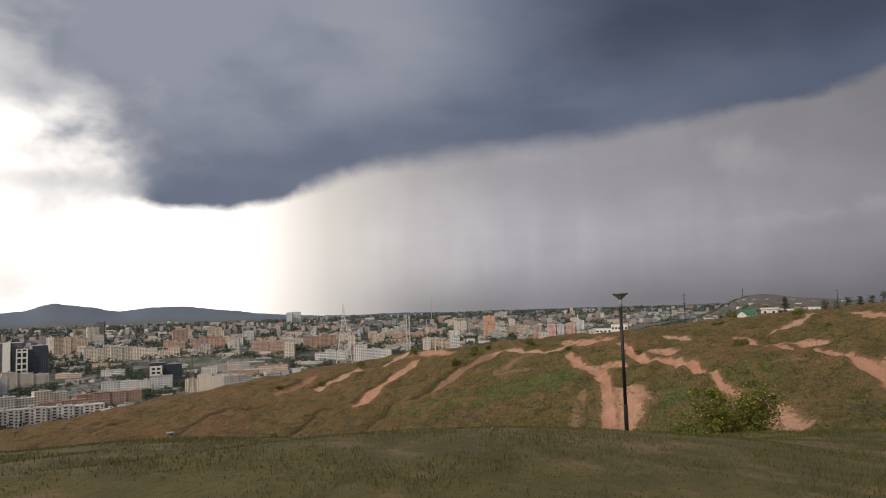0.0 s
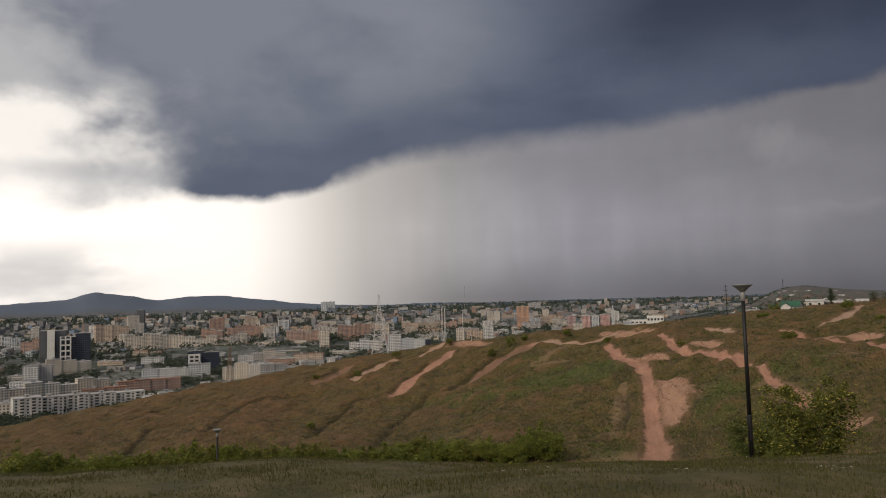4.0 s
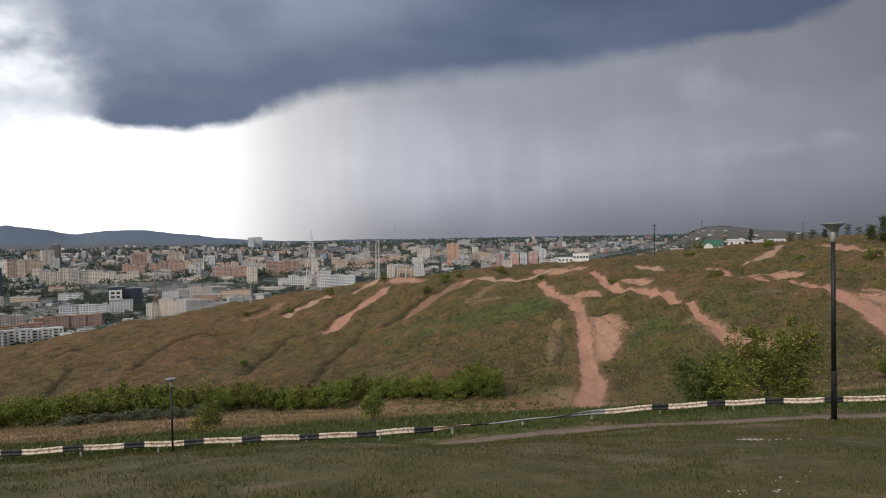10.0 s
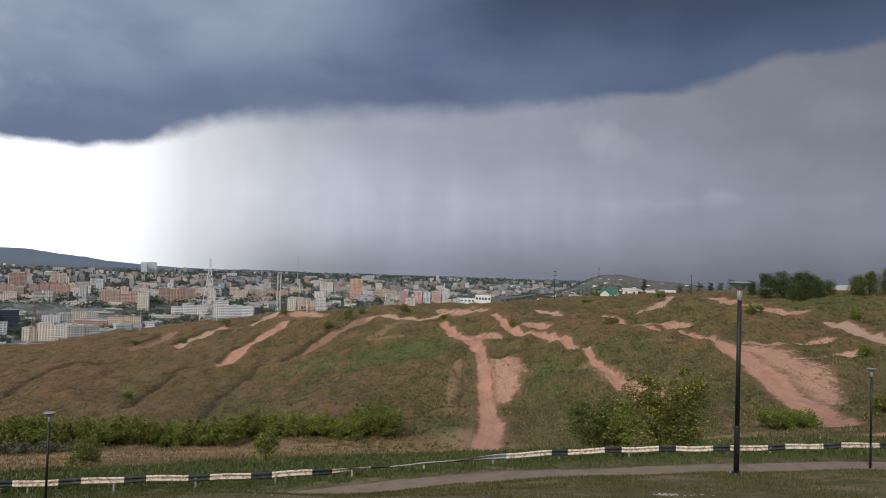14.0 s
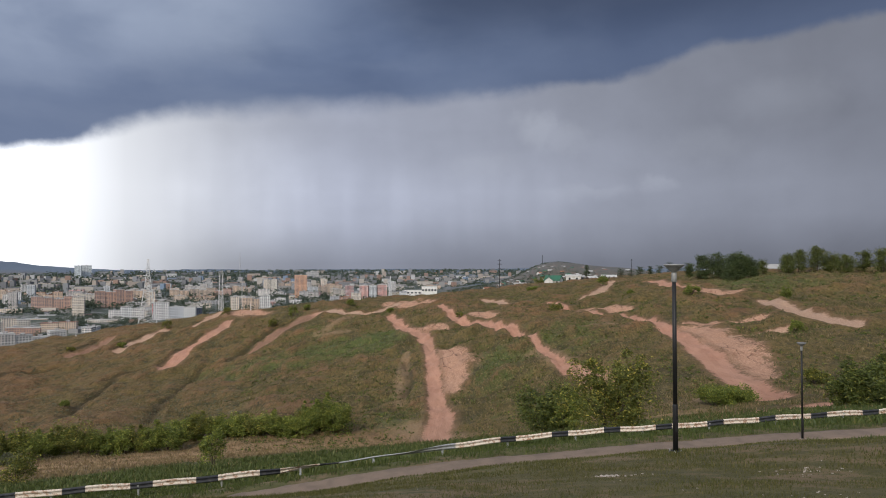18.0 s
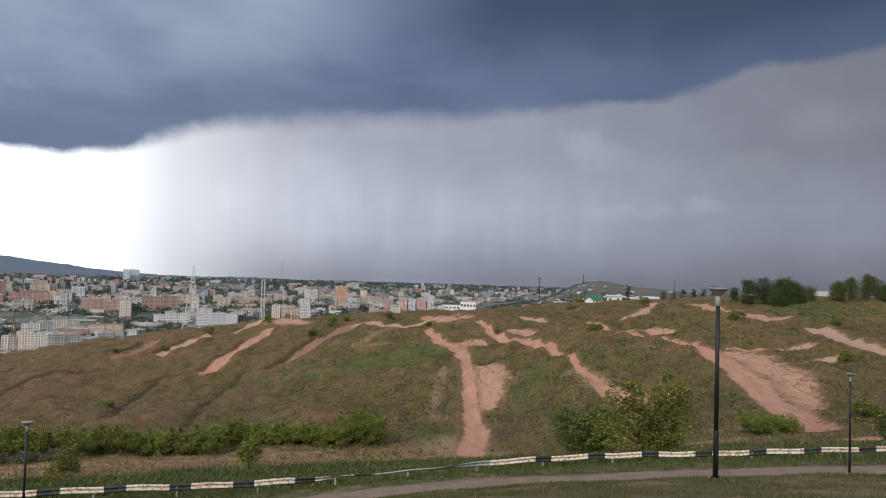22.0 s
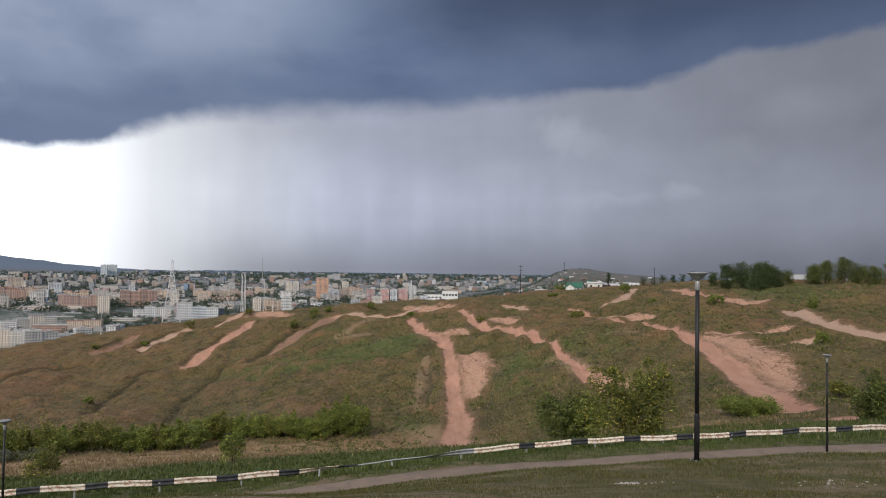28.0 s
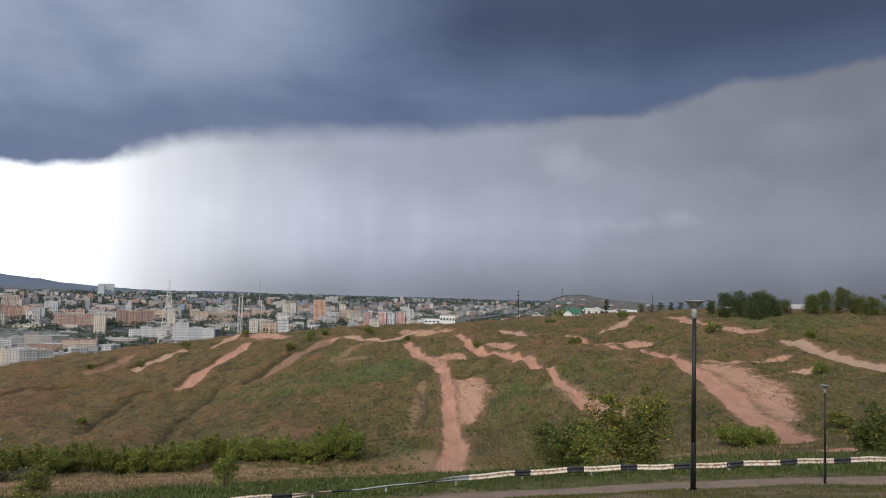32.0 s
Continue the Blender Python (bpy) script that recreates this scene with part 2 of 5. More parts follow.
def ground_material():
    m, N = material("ground_cover")
    geo = N.node("ShaderNodeNewGeometry")
    co = geo.outputs["Position"]
    bare = N.node("ShaderNodeAttribute", attribute_name="bare").outputs["Fac"]
    dry = N.node("ShaderNodeAttribute", attribute_name="dry").outputs["Fac"]
    town = N.node("ShaderNodeAttribute", attribute_name="town").outputs["Fac"]
    far = N.node("ShaderNodeAttribute", attribute_name="far").outputs["Fac"]
    clay = N.node("ShaderNodeAttribute", attribute_name="clay").outputs["Fac"]
    rut = N.node("ShaderNodeAttribute", attribute_name="rut").outputs["Fac"]
    lush = N.node("ShaderNodeAttribute", attribute_name="lush").outputs["Fac"]
    near = N.node("ShaderNodeAttribute", attribute_name="near").outputs["Fac"]
    wide, patch = N.noise(co, .022, 5, .6, .5), N.noise(co, .11, 6, .62, .6)
    clump, tuft = N.noise(co, .36, 5, .65, .6), N.noise(co, 1.4, 6, .70)
    blade, fleck = N.noise(co, 9.0, 5, .72), N.noise(co, 42.0, 3, .7)
    # streaks of grass that lean down the slope
    comb = N.node("ShaderNodeVectorMath", {0: co, 1: (1.0, .22, .6)}, operation="MULTIPLY").outputs[0]
    streak = N.noise(comb, .62, 6, .68, .7)
    green = N.mix(N.step(patch, .34, .66), (.098, .084, .021), (.172, .130, .040))
    straw = N.mix(N.step(patch, .35, .68), (0.262, 0.148, 0.067), (0.161, 0.092, 0.039))
    amount = N.math("ADD", N.math("MULTIPLY_ADD", wide, 1.2, -.6), N.math("ADD", dry, N.math("MULTIPLY", N.math("MULTIPLY_ADD", near, -.8, 1.0), N.math("MULTIPLY_ADD", streak, 1.3, -.65))))
    amount = N.math("ADD", amount, N.math("MULTIPLY_ADD", tuft, .5, -.25))
    soft = N.math("ADD", lush, N.math("ADD", N.math("MULTIPLY_ADD", patch, 1.6, -.8), N.math("MULTIPLY_ADD", clump, .9, -.45)))
    wisp = N.noise(comb, 2.4, 5, .72, .8)
    hay = N.node("ShaderNodeAttribute", attribute_name="hay").outputs["Fac"]
    green = N.mix(N.step(soft, .20, .75, 0, .92), green, (.084, .124, .022))
    cover = N.mix(N.step(amount, .14, .74), green, straw)
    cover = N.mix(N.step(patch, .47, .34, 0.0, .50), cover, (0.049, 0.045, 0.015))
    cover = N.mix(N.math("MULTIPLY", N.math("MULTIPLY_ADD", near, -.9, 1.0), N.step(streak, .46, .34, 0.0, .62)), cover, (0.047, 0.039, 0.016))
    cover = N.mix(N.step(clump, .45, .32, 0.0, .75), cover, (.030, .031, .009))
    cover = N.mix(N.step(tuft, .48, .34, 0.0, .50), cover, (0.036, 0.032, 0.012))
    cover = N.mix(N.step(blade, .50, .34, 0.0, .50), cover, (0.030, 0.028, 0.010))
    cover = N.mix(N.math("MULTIPLY", near, N.step(fleck, .52, .66, 0.0, .55)), cover, (0.385, 0.286, 0.133))
    cover = N.mix(N.math("MULTIPLY", near, .66), cover, N.mix(N.step(tuft, .36, .64), (.052, .058, .013), (.106, .097, .028)))
    # worn places in the lawn
    thin = N.math("MULTIPLY", near, N.step(N.math("ADD", N.noise(co, .20, 5, .62, .5), N.math("MULTIPLY_ADD", tuft, .9, -.45)), .50, .66))
    cover = N.mix(N.math("MULTIPLY", thin, .55), cover, (.215, .150, .100))
    open_hill = N.math("MULTIPLY_ADD", near, -.9, 1.0)
    cover = N.mix(N.math("MULTIPLY", open_hill, N.step(wisp, .53, .66, 0.0, .62)), cover, (.300, .225, .105))
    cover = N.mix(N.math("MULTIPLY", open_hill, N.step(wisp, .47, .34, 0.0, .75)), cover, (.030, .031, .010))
    cover = N.mix(N.math("MULTIPLY", hay, N.step(clump, .30, .55, .45, .85)), cover, (.440, .315, .170))
    # dark growth in the ruts, with the shade of their hollows put into the colour
    rut_shade = N.math("ADD", rut, N.math("ADD", N.math("MULTIPLY_ADD", tuft, 1.0, -.5), N.math("MULTIPLY_ADD", clump, 1.6, -.8)))
    cover = N.mix(N.step(rut_shade, -.45, .45, 0.0, .66), cover, (.046, .040, .016))
    # trodden earth and crumbling clay
    rill = N.node("ShaderNodeVectorMath", {0: co, 1: (1.0, .30, 1.4)}, operation="MULTIPLY").outputs[0]
    rough, lobes = N.noise(rill, .55, 6, .64, .4), N.noise(rill, .20, 5, .6, .5)
    crumb, grit = N.noise(rill, 2.6, 5, .68), N.noise(co, 3.2, 6, .72)
    earth = N.mix(N.step(rough, .30, .70), (.455, .250, .168), (.570, .340, .242))
    earth = N.mix(N.step(crumb, .44, .28, 0, .55), earth, (.23, .115, .072))
    earth = N.mix(N.step(grit, .56, .72, 0, .45), earth, (.50, .30, .205))
    earth = N.mix(N.step(N.noise(co, .016, 3, .5, .6), .46, .62, 0, .35), earth, (.42, .275, .195))
    sand = N.node("ShaderNodeAttribute", attribute_name="sand").outputs["Fac"]
    dull = N.node("ShaderNodeAttribute", attribute_name="dull").outputs["Fac"]
    earth = N.mix(N.math("MULTIPLY", sand, .85), earth, N.mix(N.step(grit, .34, .66), (.400, .280, .195), (.580, .435, .320)))
    earth = N.mix(N.math("MULTIPLY", dull, .85), earth, N.mix(N.step(crumb, .34, .66), (.190, .118, .075), (.300, .190, .125)))
    pale = N.mix(N.step(grit, .34, .64), (.400, .215, .135), (.66, .440, .310))
    pale = N.mix(N.step(rough, .46, .34, 0, .55), pale, (.24, .128, .080))
    crack = N.node("ShaderNodeTexVoronoi", {"Vector": N.node("ShaderNodeVectorMath", {0: rill, 1: N.vec(N.math("MULTIPLY", crumb, 1.4), rough, 0.0)}).outputs[0], "Scale": .34}, feature="DISTANCE_TO_EDGE").outputs["Distance"]
    pale = N.mix(N.math("MULTIPLY", N.step(crack, .040, .012, 0, .9), N.step(lobes, .50, .58)), pale, (.16, .085, .055))
    ragged = N.math("ADD", N.math("MULTIPLY_ADD", grit, .5, -.25), N.math("MULTIPLY_ADD", clump, 1.0, -.5))
    ragged = N.math("ADD", ragged, N.math("MULTIPLY_ADD", tuft, .9, -.45))
    rim = N.math("ADD", clay, N.math("ADD", N.math("MULTIPLY", ragged, 1.5), N.math("MULTIPLY_ADD", lobes, 1.6, -.8)))
    col = N.mix(N.step(rim, -.75, .10, 0, .60), cover, (.225, .142, .078))
    col = N.mix(N.step(rim, -.08, .42, 0, .92), col, pale)
    rim = N.math("ADD", bare, N.math("ADD", N.math("MULTIPLY", ragged, .75), N.math("MULTIPLY_ADD", N.noise(co, .13, 4, .6, .5), 1.5, -.75)))
    col = N.mix(N.step(rim, -.85, .0, 0, .50), col, (.205, .125, .070))
    faint = N.math("ADD", N.node("ShaderNodeAttribute", attribute_name="faint").outputs["Fac"], N.math("ADD", N.math("MULTIPLY", ragged, .9), N.math("MULTIPLY_ADD", N.noise(co, .16, 4, .6, .5), 2.0, -1.0)))
    col = N.mix(N.step(faint, -.4, .8, 0, .62), col, N.mix(N.step(grit, .34, .64), (.250, .165, .090), (.390, .290, .180)))
    col = N.mix(N.step(rim, -.12, .30), col, earth)
    col = N.mix(1.0, col, (.930, .865, .845), "MULTIPLY")
    # streets, yards and gardens of the town
    blocks = N.noise(co, .012, 5, .6, .6)
    yard = N.mix(N.step(blocks, .46, .54), (.070, .080, .066), (.250, .245, .240))
    yard = N.mix(N.step(patch, .42, .56, 0, .85), yard, (.050, .070, .042))
    col = N.mix(town, col, yard)
    # distance haze painted into the base colour: far land turns pale blue
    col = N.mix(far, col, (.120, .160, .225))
    relief = N.math("ADD", N.math("MULTIPLY", streak, 1.6), N.math("ADD", N.math("MULTIPLY", tuft, .8), N.math("MULTIPLY", blade, .22)))
    relief = N.math("MULTIPLY", relief, N.math("MULTIPLY_ADD", near, -.9, 1.0))
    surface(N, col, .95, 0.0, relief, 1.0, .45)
    return m


def leaf_material(name, dark, light, tips):
    m, N = material(name)
    geo = N.node("ShaderNodeNewGeometry")
    one = geo.outputs["Random Per Island"]
    col = N.mix(one, dark, light)
    col = N.mix(N.step(one, .80, .98), col, tips)
    co = N.node("ShaderNodeTexCoord").outputs["Object"]
    col = N.mix(N.step(N.noise(co, .9, 4, .6), .35, .70, 0, .40), col, dark)
    b = N.node("ShaderNodeBsdfPrincipled", {"Base Color": col, "Roughness": .62})
    t = N.node("ShaderNodeBsdfTranslucent", {0: N.mix(.4, col, tips)})
    mixed = N.node("ShaderNodeMixShader", {0: .16, 1: b.outputs[0], 2: t.outputs[0]})
    N.tree.links.new(mixed.outputs[0], N.node("ShaderNodeOutputMaterial").inputs[0])
    return m


def facade_material(name, wall, stain, glass=(.12, .13, .15), bay=3.2, floor=2.9, wide=.46, tall=.5):
    """Plaster or panels with rows of windows, for buildings a kilometre and more away."""
    m, N = material(name)
    geo = N.node("ShaderNodeTexCoord")
    s = N.node("ShaderNodeSeparateXYZ", {0: geo.outputs["Object"]}).outputs
    across = N.math("ADD", s[0], s[1])
    cx = N.math("FRACT", N.math("DIVIDE", across, bay))
    cz = N.math("FRACT", N.math("DIVIDE", s[2], floor))
    pane = N.math("MULTIPLY", N.step(N.math("ABSOLUTE", N.math("SUBTRACT", cx, .5)), wide / 2, wide / 2 + .03, 1, 0),
                  N.step(N.math("ABSOLUTE", N.math("SUBTRACT", cz, .55)), tall / 2, tall / 2 + .04, 1, 0))
    n = N.noise(geo.outputs["Object"], .08, 5, .6)
    shade = N.node("ShaderNodeObjectInfo").outputs["Random"]
    tint = N.ramp(shade, [(0, (.78, .80, .84)), (.35, (1.0, .98, .95)), (.7, (1.08, .99, .92)), (1, (1.0, 1.02, 1.06))], "LINEAR")
    col = N.mix(1.0, N.mix(N.step(n, .4, .7), wall, stain), tint, "MULTIPLY")
    column = N.step(N.math("ABSOLUTE", N.math("SUBTRACT", N.math("FRACT", N.math("DIVIDE", across, bay * 4)), .5)), .17, .22, 1, 0)
    band = N.step(N.math("ABSOLUTE", N.math("SUBTRACT", N.math("FRACT", N.math("DIVIDE", s[2], floor * 3)), .5)), .40, .46, 0, 1)
    col = N.mix(N.math("MULTIPLY", column, .35), col, tuple(c * .5 for c in wall))
    col = N.mix(N.math("MULTIPLY", band, .30), col, tuple(min(.8, c * 1.5) for c in wall))
    col = N.mix(pane, col, glass)
    surface(N, col, N.math("MULTIPLY_ADD", pane, -.6, .85))
    return m


GROUND = ground_material()
ASPHALT = worn("worn_asphalt", (.215, .160, .122), (.160, .122, .096), 1.1, .4, .7, .9, 0, .5, 25)
STEEL_DARK = worn("dark_painted_steel", (.014, .014, .016), (.030, .028, .027), 6, .5, .75, .55, .2, .15, 90)
STEEL_ZINC = worn("zinc_plated_steel", (.46, .47, .48), (.33, .32, .31), 5, .45, .7, .5, .6, .2, 70)
LAMP_GREY = worn("grey_lamp_housing", (.27, .275, .28), (.20, .20, .20), 8, .45, .7, .5, .1, .1, 60)
LAMP_LENS = worn("frosted_lamp_lens", (.24, .24, .235), (.19, .19, .185), 8, .45, .7, .3, 0, .05, 60)
PAINT_WHITE = worn("chipped_white_paint", (.66, .585, .50), (.34, .20, .125), 5.5, .47, .62, .65, 0, .5, 40, vary=.08)
PAINT_BLACK = worn("weathered_black_paint", (.020, .022, .028), (.060, .058, .060), 4, .45, .7, .6, 0, .3, 50)
BARK = worn("rough_bark", (.085, .062, .045), (.045, .034, .027), 5, .4, .65, .95, 0, .8, 18)
STONE = worn("pale_broken_stone", (.42, .37, .33), (.30, .25, .22), 7, .4, .7, .9, 0, .5, 40, vary=.2)
LEAF_GREEN = leaf_material("green_leaves", (.055, .085, .012), (.210, .250, .034), (.40, .38, .060))
LEAF_YELLOW = leaf_material("yellowing_leaves", (.050, .066, .010), (.190, .200, .030), (.46, .38, .065))
LEAF_THICKET = leaf_material("pale_green_leaves", (.075, .105, .016), (.250, .290, .042), (.44, .43, .075))
LEAF_DARK = leaf_material("dark_needles", (.022, .042, .016), (.048, .078, .026), (.075, .105, .036))
LEAF_MID = leaf_material("deep_green_leaves", (.030, .046, .008), (.140, .168, .026), (.25, .24, .045))
LEAF_DEEP = leaf_material("pine_needles", (.030, .050, .015), (.080, .110, .028), (.135, .16, .042))
LEAF_FAR = leaf_material("town_tree_leaves", (.034, .052, .034), (.066, .090, .056), (.095, .118, .070))
LEAF_GREY = leaf_material("grey_green_brush", (.085, .092, .052), (.15, .155, .092), (.20, .19, .12))
BLADES = leaf_material("grass_blades", (.056, .062, .014), (.114, .110, .028), (.175, .150, .052))
BLADES_GREEN = leaf_material("lush_grass_blades", (.040, .062, .011), (.098, .128, .026), (.190, .180, .060))
STRAW = leaf_material("dry_grass_blades", (.140, .100, .048), (.270, .200, .100), (.38, .29, .15))

# ---- the lie of the land ----
# Rings round the viewpoint: how far off each one lies (RING_R) and its slope from the eye (RING_E), bearing by bearing.
BEARING = [-180, -95, -62, -50, -40, -30, -20, -10, 0, 10, 20, 30, 40, 52, 66, 95, 180]
RING_R = [
    [17.3] * 17,                                                                        # brow of the near slope
    [34, 34, 35, 35, 35, 35, 34.5, 34.5, 35, 36, 38.5, 42.5, 47, 51, 53, 50, 34],           # near edge of the footpath
    [35.4, 35.4, 36.4, 36.4, 36.4, 36.5, 36, 36, 36.4, 37.5, 40, 44.1, 48.7, 52.8, 54.9, 51.8, 35.4],
    [52, 52, 50, 48, 46, 44.7, 42.5, 42.5, 44.5, 46.5, 48.7, 52.9, 58, 64, 70, 70, 52],  # guard rail
    [90, 90, 90, 90, 90, 90, 90, 90, 90, 90, 90, 90, 92, 95, 98, 98, 90],
    [150, 150, 160, 165, 168, 165, 160, 155, 150, 138, 122, 120, 120, 125, 130, 130, 150],  # the gully
    [240, 240, 260, 260, 260, 260, 255, 240, 222, 205, 195, 195, 200, 210, 220, 220, 240],
    [330, 330, 350, 360, 370, 385, 385, 355, 335, 310, 300, 300, 310, 320, 330, 330, 330],  # the crest
]
RING_E = [
    [-.11, -.15, -.24, -.262, -.280, -.297, -.309, -.3120, -.2905, -.2690, -.2430, -.2150, -.19, -.165, -.15, -.12, -.11],
    [-.06, -.12, -.24, -.275, -.305, -.326, -.326, -.316, -.2925, -.2715, -.2445, -.2145, -.18, -.15, -.13, -.09, -.06],
    [-.06, -.12, -.233, -.267, -.295, -.315, -.314, -.2985, -.2785, -.2595, -.2335, -.204, -.174, -.145, -.126, -.088, -.06],
    [-.05, -.12, -.235, -.255, -.275, -.287, -.2965, -.293, -.272, -.247, -.2265, -.197, -.165, -.137, -.115, -.08, -.05],
    [-.04, -.11, -.22, -.24, -.252, -.262, -.264, -.260, -.253, -.235, -.206, -.178, -.145, -.118, -.095, -.07, -.04],
    [-.04, -.11, -.20, -.215, -.218, -.224, -.2345, -.231, -.241, -.218, -.178, -.158, -.125, -.10, -.08, -.06, -.04],
    [-.03, -.11, -.185, -.185, -.182, -.170, -.172, -.152, -.126, -.092, -.070, -.055, -.042, -.035, -.03, -.03, -.03],
    [-.03, -.10, -.162, -.145, -.124, -.0985, -.0745, -.0555, -.0475, -.0365, -.0175, -.0115, -.0095, -.008, -.01, -.02, -.03],
]
TOP = [1.15] * 7 + [1.25, 1.45, 2.2, 2.4, 2.4, 2.4, 2.2, 2.0, 1.5, 1.15]               # how far the hilltop runs on behind the crest
PLAIN = [0.0] * 8 + [.10, .55, .9, 1.0, 1.0, 1.0, .9, .3, 0.0]                          # 1: high ground behind it, 0: the city's plain


def pchip(xs, ys, x):
    """Smooth curves that never overshoot; xs, ys: one column for each bearing."""
    h = np.diff(xs, axis=0)
    d = np.diff(ys, axis=0) / h
    m = np.zeros_like(ys)
    same = d[:-1] * d[1:] > 0
    with np.errstate(divide="ignore", invalid="ignore"):
        m[1:-1] = np.where(same, 2 * d[:-1] * d[1:] / (d[:-1] + d[1:]), 0)
    m[0], m[-1] = d[0], d[-1]
    k = np.clip((x[None] >= xs).sum(0) - 1, 0, len(xs) - 2)
    c = np.arange(x.shape[0])
    t = np.clip((x - xs[k, c]) / h[k, c], 0, 1)
    a, b, ma, mb, hh = ys[k, c], ys[k + 1, c], m[k, c], m[k + 1, c], h[k, c]
    return (2 * t**3 - 3 * t**2 + 1) * a + (t**3 - 2 * t**2 + t) * hh * ma + (3 * t**2 - 2 * t**3) * b + (t**3 - t**2) * hh * mb


def waves(x, y, size, seed, octaves=4):
    """A cheap, rolling noise of about -1..1 from turned sine waves."""
    rng = np.random.RandomState(seed)
    total, amp = np.zeros_like(x), 1.0
    for o in range(octaves):
        for k in range(4):
            a, p, q = rng.uniform(0, 6.283), rng.uniform(0, 6.283), rng.uniform(0.75, 1.35)
            w = 6.283 / (size * q)
            total = total + amp * .35 * np.sin(w * (x * np.cos(a) + y * np.sin(a)) + p + 0.9 * np.sin(w * .43 * (y * np.cos(a) - x * np.sin(a)) + q * 9))
        size, amp = size / 2.1, amp * .55
    return total


def plain_height(r):
    return -102.5 + np.clip(r - 1000, 0, 4000) * .0158


def ground(x, y, bumps=True):
    """Height of the land at x, y (arrays)."""
    x, y = np.atleast_1d(np.asarray(x, float)), np.atleast_1d(np.asarray(y, float))
    r, b = np.hypot(x, y), np.degrees(np.arctan2(x, y))

    def turn(values):
        # a smoothed look-up over the bearing
        return sum(np.interp(b + o, BEARING, values) for o in (-3.5, -1.2, 1.2, 3.5)) / 4
    rows_r, rows_z = [np.zeros_like(r), np.full_like(r, 8.0)], [np.zeros_like(r), EYE + 8.0 * np.clip(turn(RING_E[0]) * 1.02 - .045, -.33, -.225)]
    for rr, ee in zip(RING_R, RING_E):
        a, e = turn(rr), turn(ee)
        rows_r.append(a), rows_z.append(EYE + a * e)
    crest, last = rows_r[-1], rows_z[-1]
    high = turn(PLAIN)
    rows_r.append(crest * turn(TOP))
    rows_z.append(last * (1 + .10 * high) - (1 - high) * 16 - high * 2.0)
    far = np.maximum(crest * turn(TOP) + 260, 760 + 300 * high)
    rows_r.append(far), rows_z.append(high * (last - 22) + (1 - high) * plain_height(far))
    end = np.full_like(r, 4900.0)
    mid = np.full_like(r, 2200.0)
    rows_r.append(mid), rows_z.append(high * -52 + (1 - high) * plain_height(mid))
    rows_r.append(end), rows_z.append(plain_height(end))
    z = pchip(np.array(rows_r), np.array(rows_z), r)
    z = z - .50 * np.exp(-((r - 11.5) / 4.2) ** 2) * np.interp(b, [-20, -10, 0, 10, 20, 30, 45, 70, 110], [0, .22, .22, .35, .65, .92, 1, 1, 0])
    if bumps:
        hill = np.clip((r - 120) / 80, 0, 1) * np.clip((620 - r) / 150, 0, 1)
        z = z + hill * (waves(x, y, 46, 3, 4) * .95 + waves(x, y, 13, 9, 2) * .42 + waves(x, y, 6.5, 23, 2) * .14)
        z = z + np.clip((r - 150) / 50, 0, 1) * np.clip((285 - r) / 40, 0, 1) * np.clip((b + 12) / 10, 0, 1) * waves(x, y, 24, 17, 3) * .75
        z = z + np.clip((r - 45) / 25, 0, 1) * np.clip((150 - r) / 40, 0, 1) * waves(x, y, 14, 5, 3) * .22
        z = z + np.clip((34 - r) / 10, 0, 1) * waves(x, y, 5.5, 7, 3) * .030
    return z


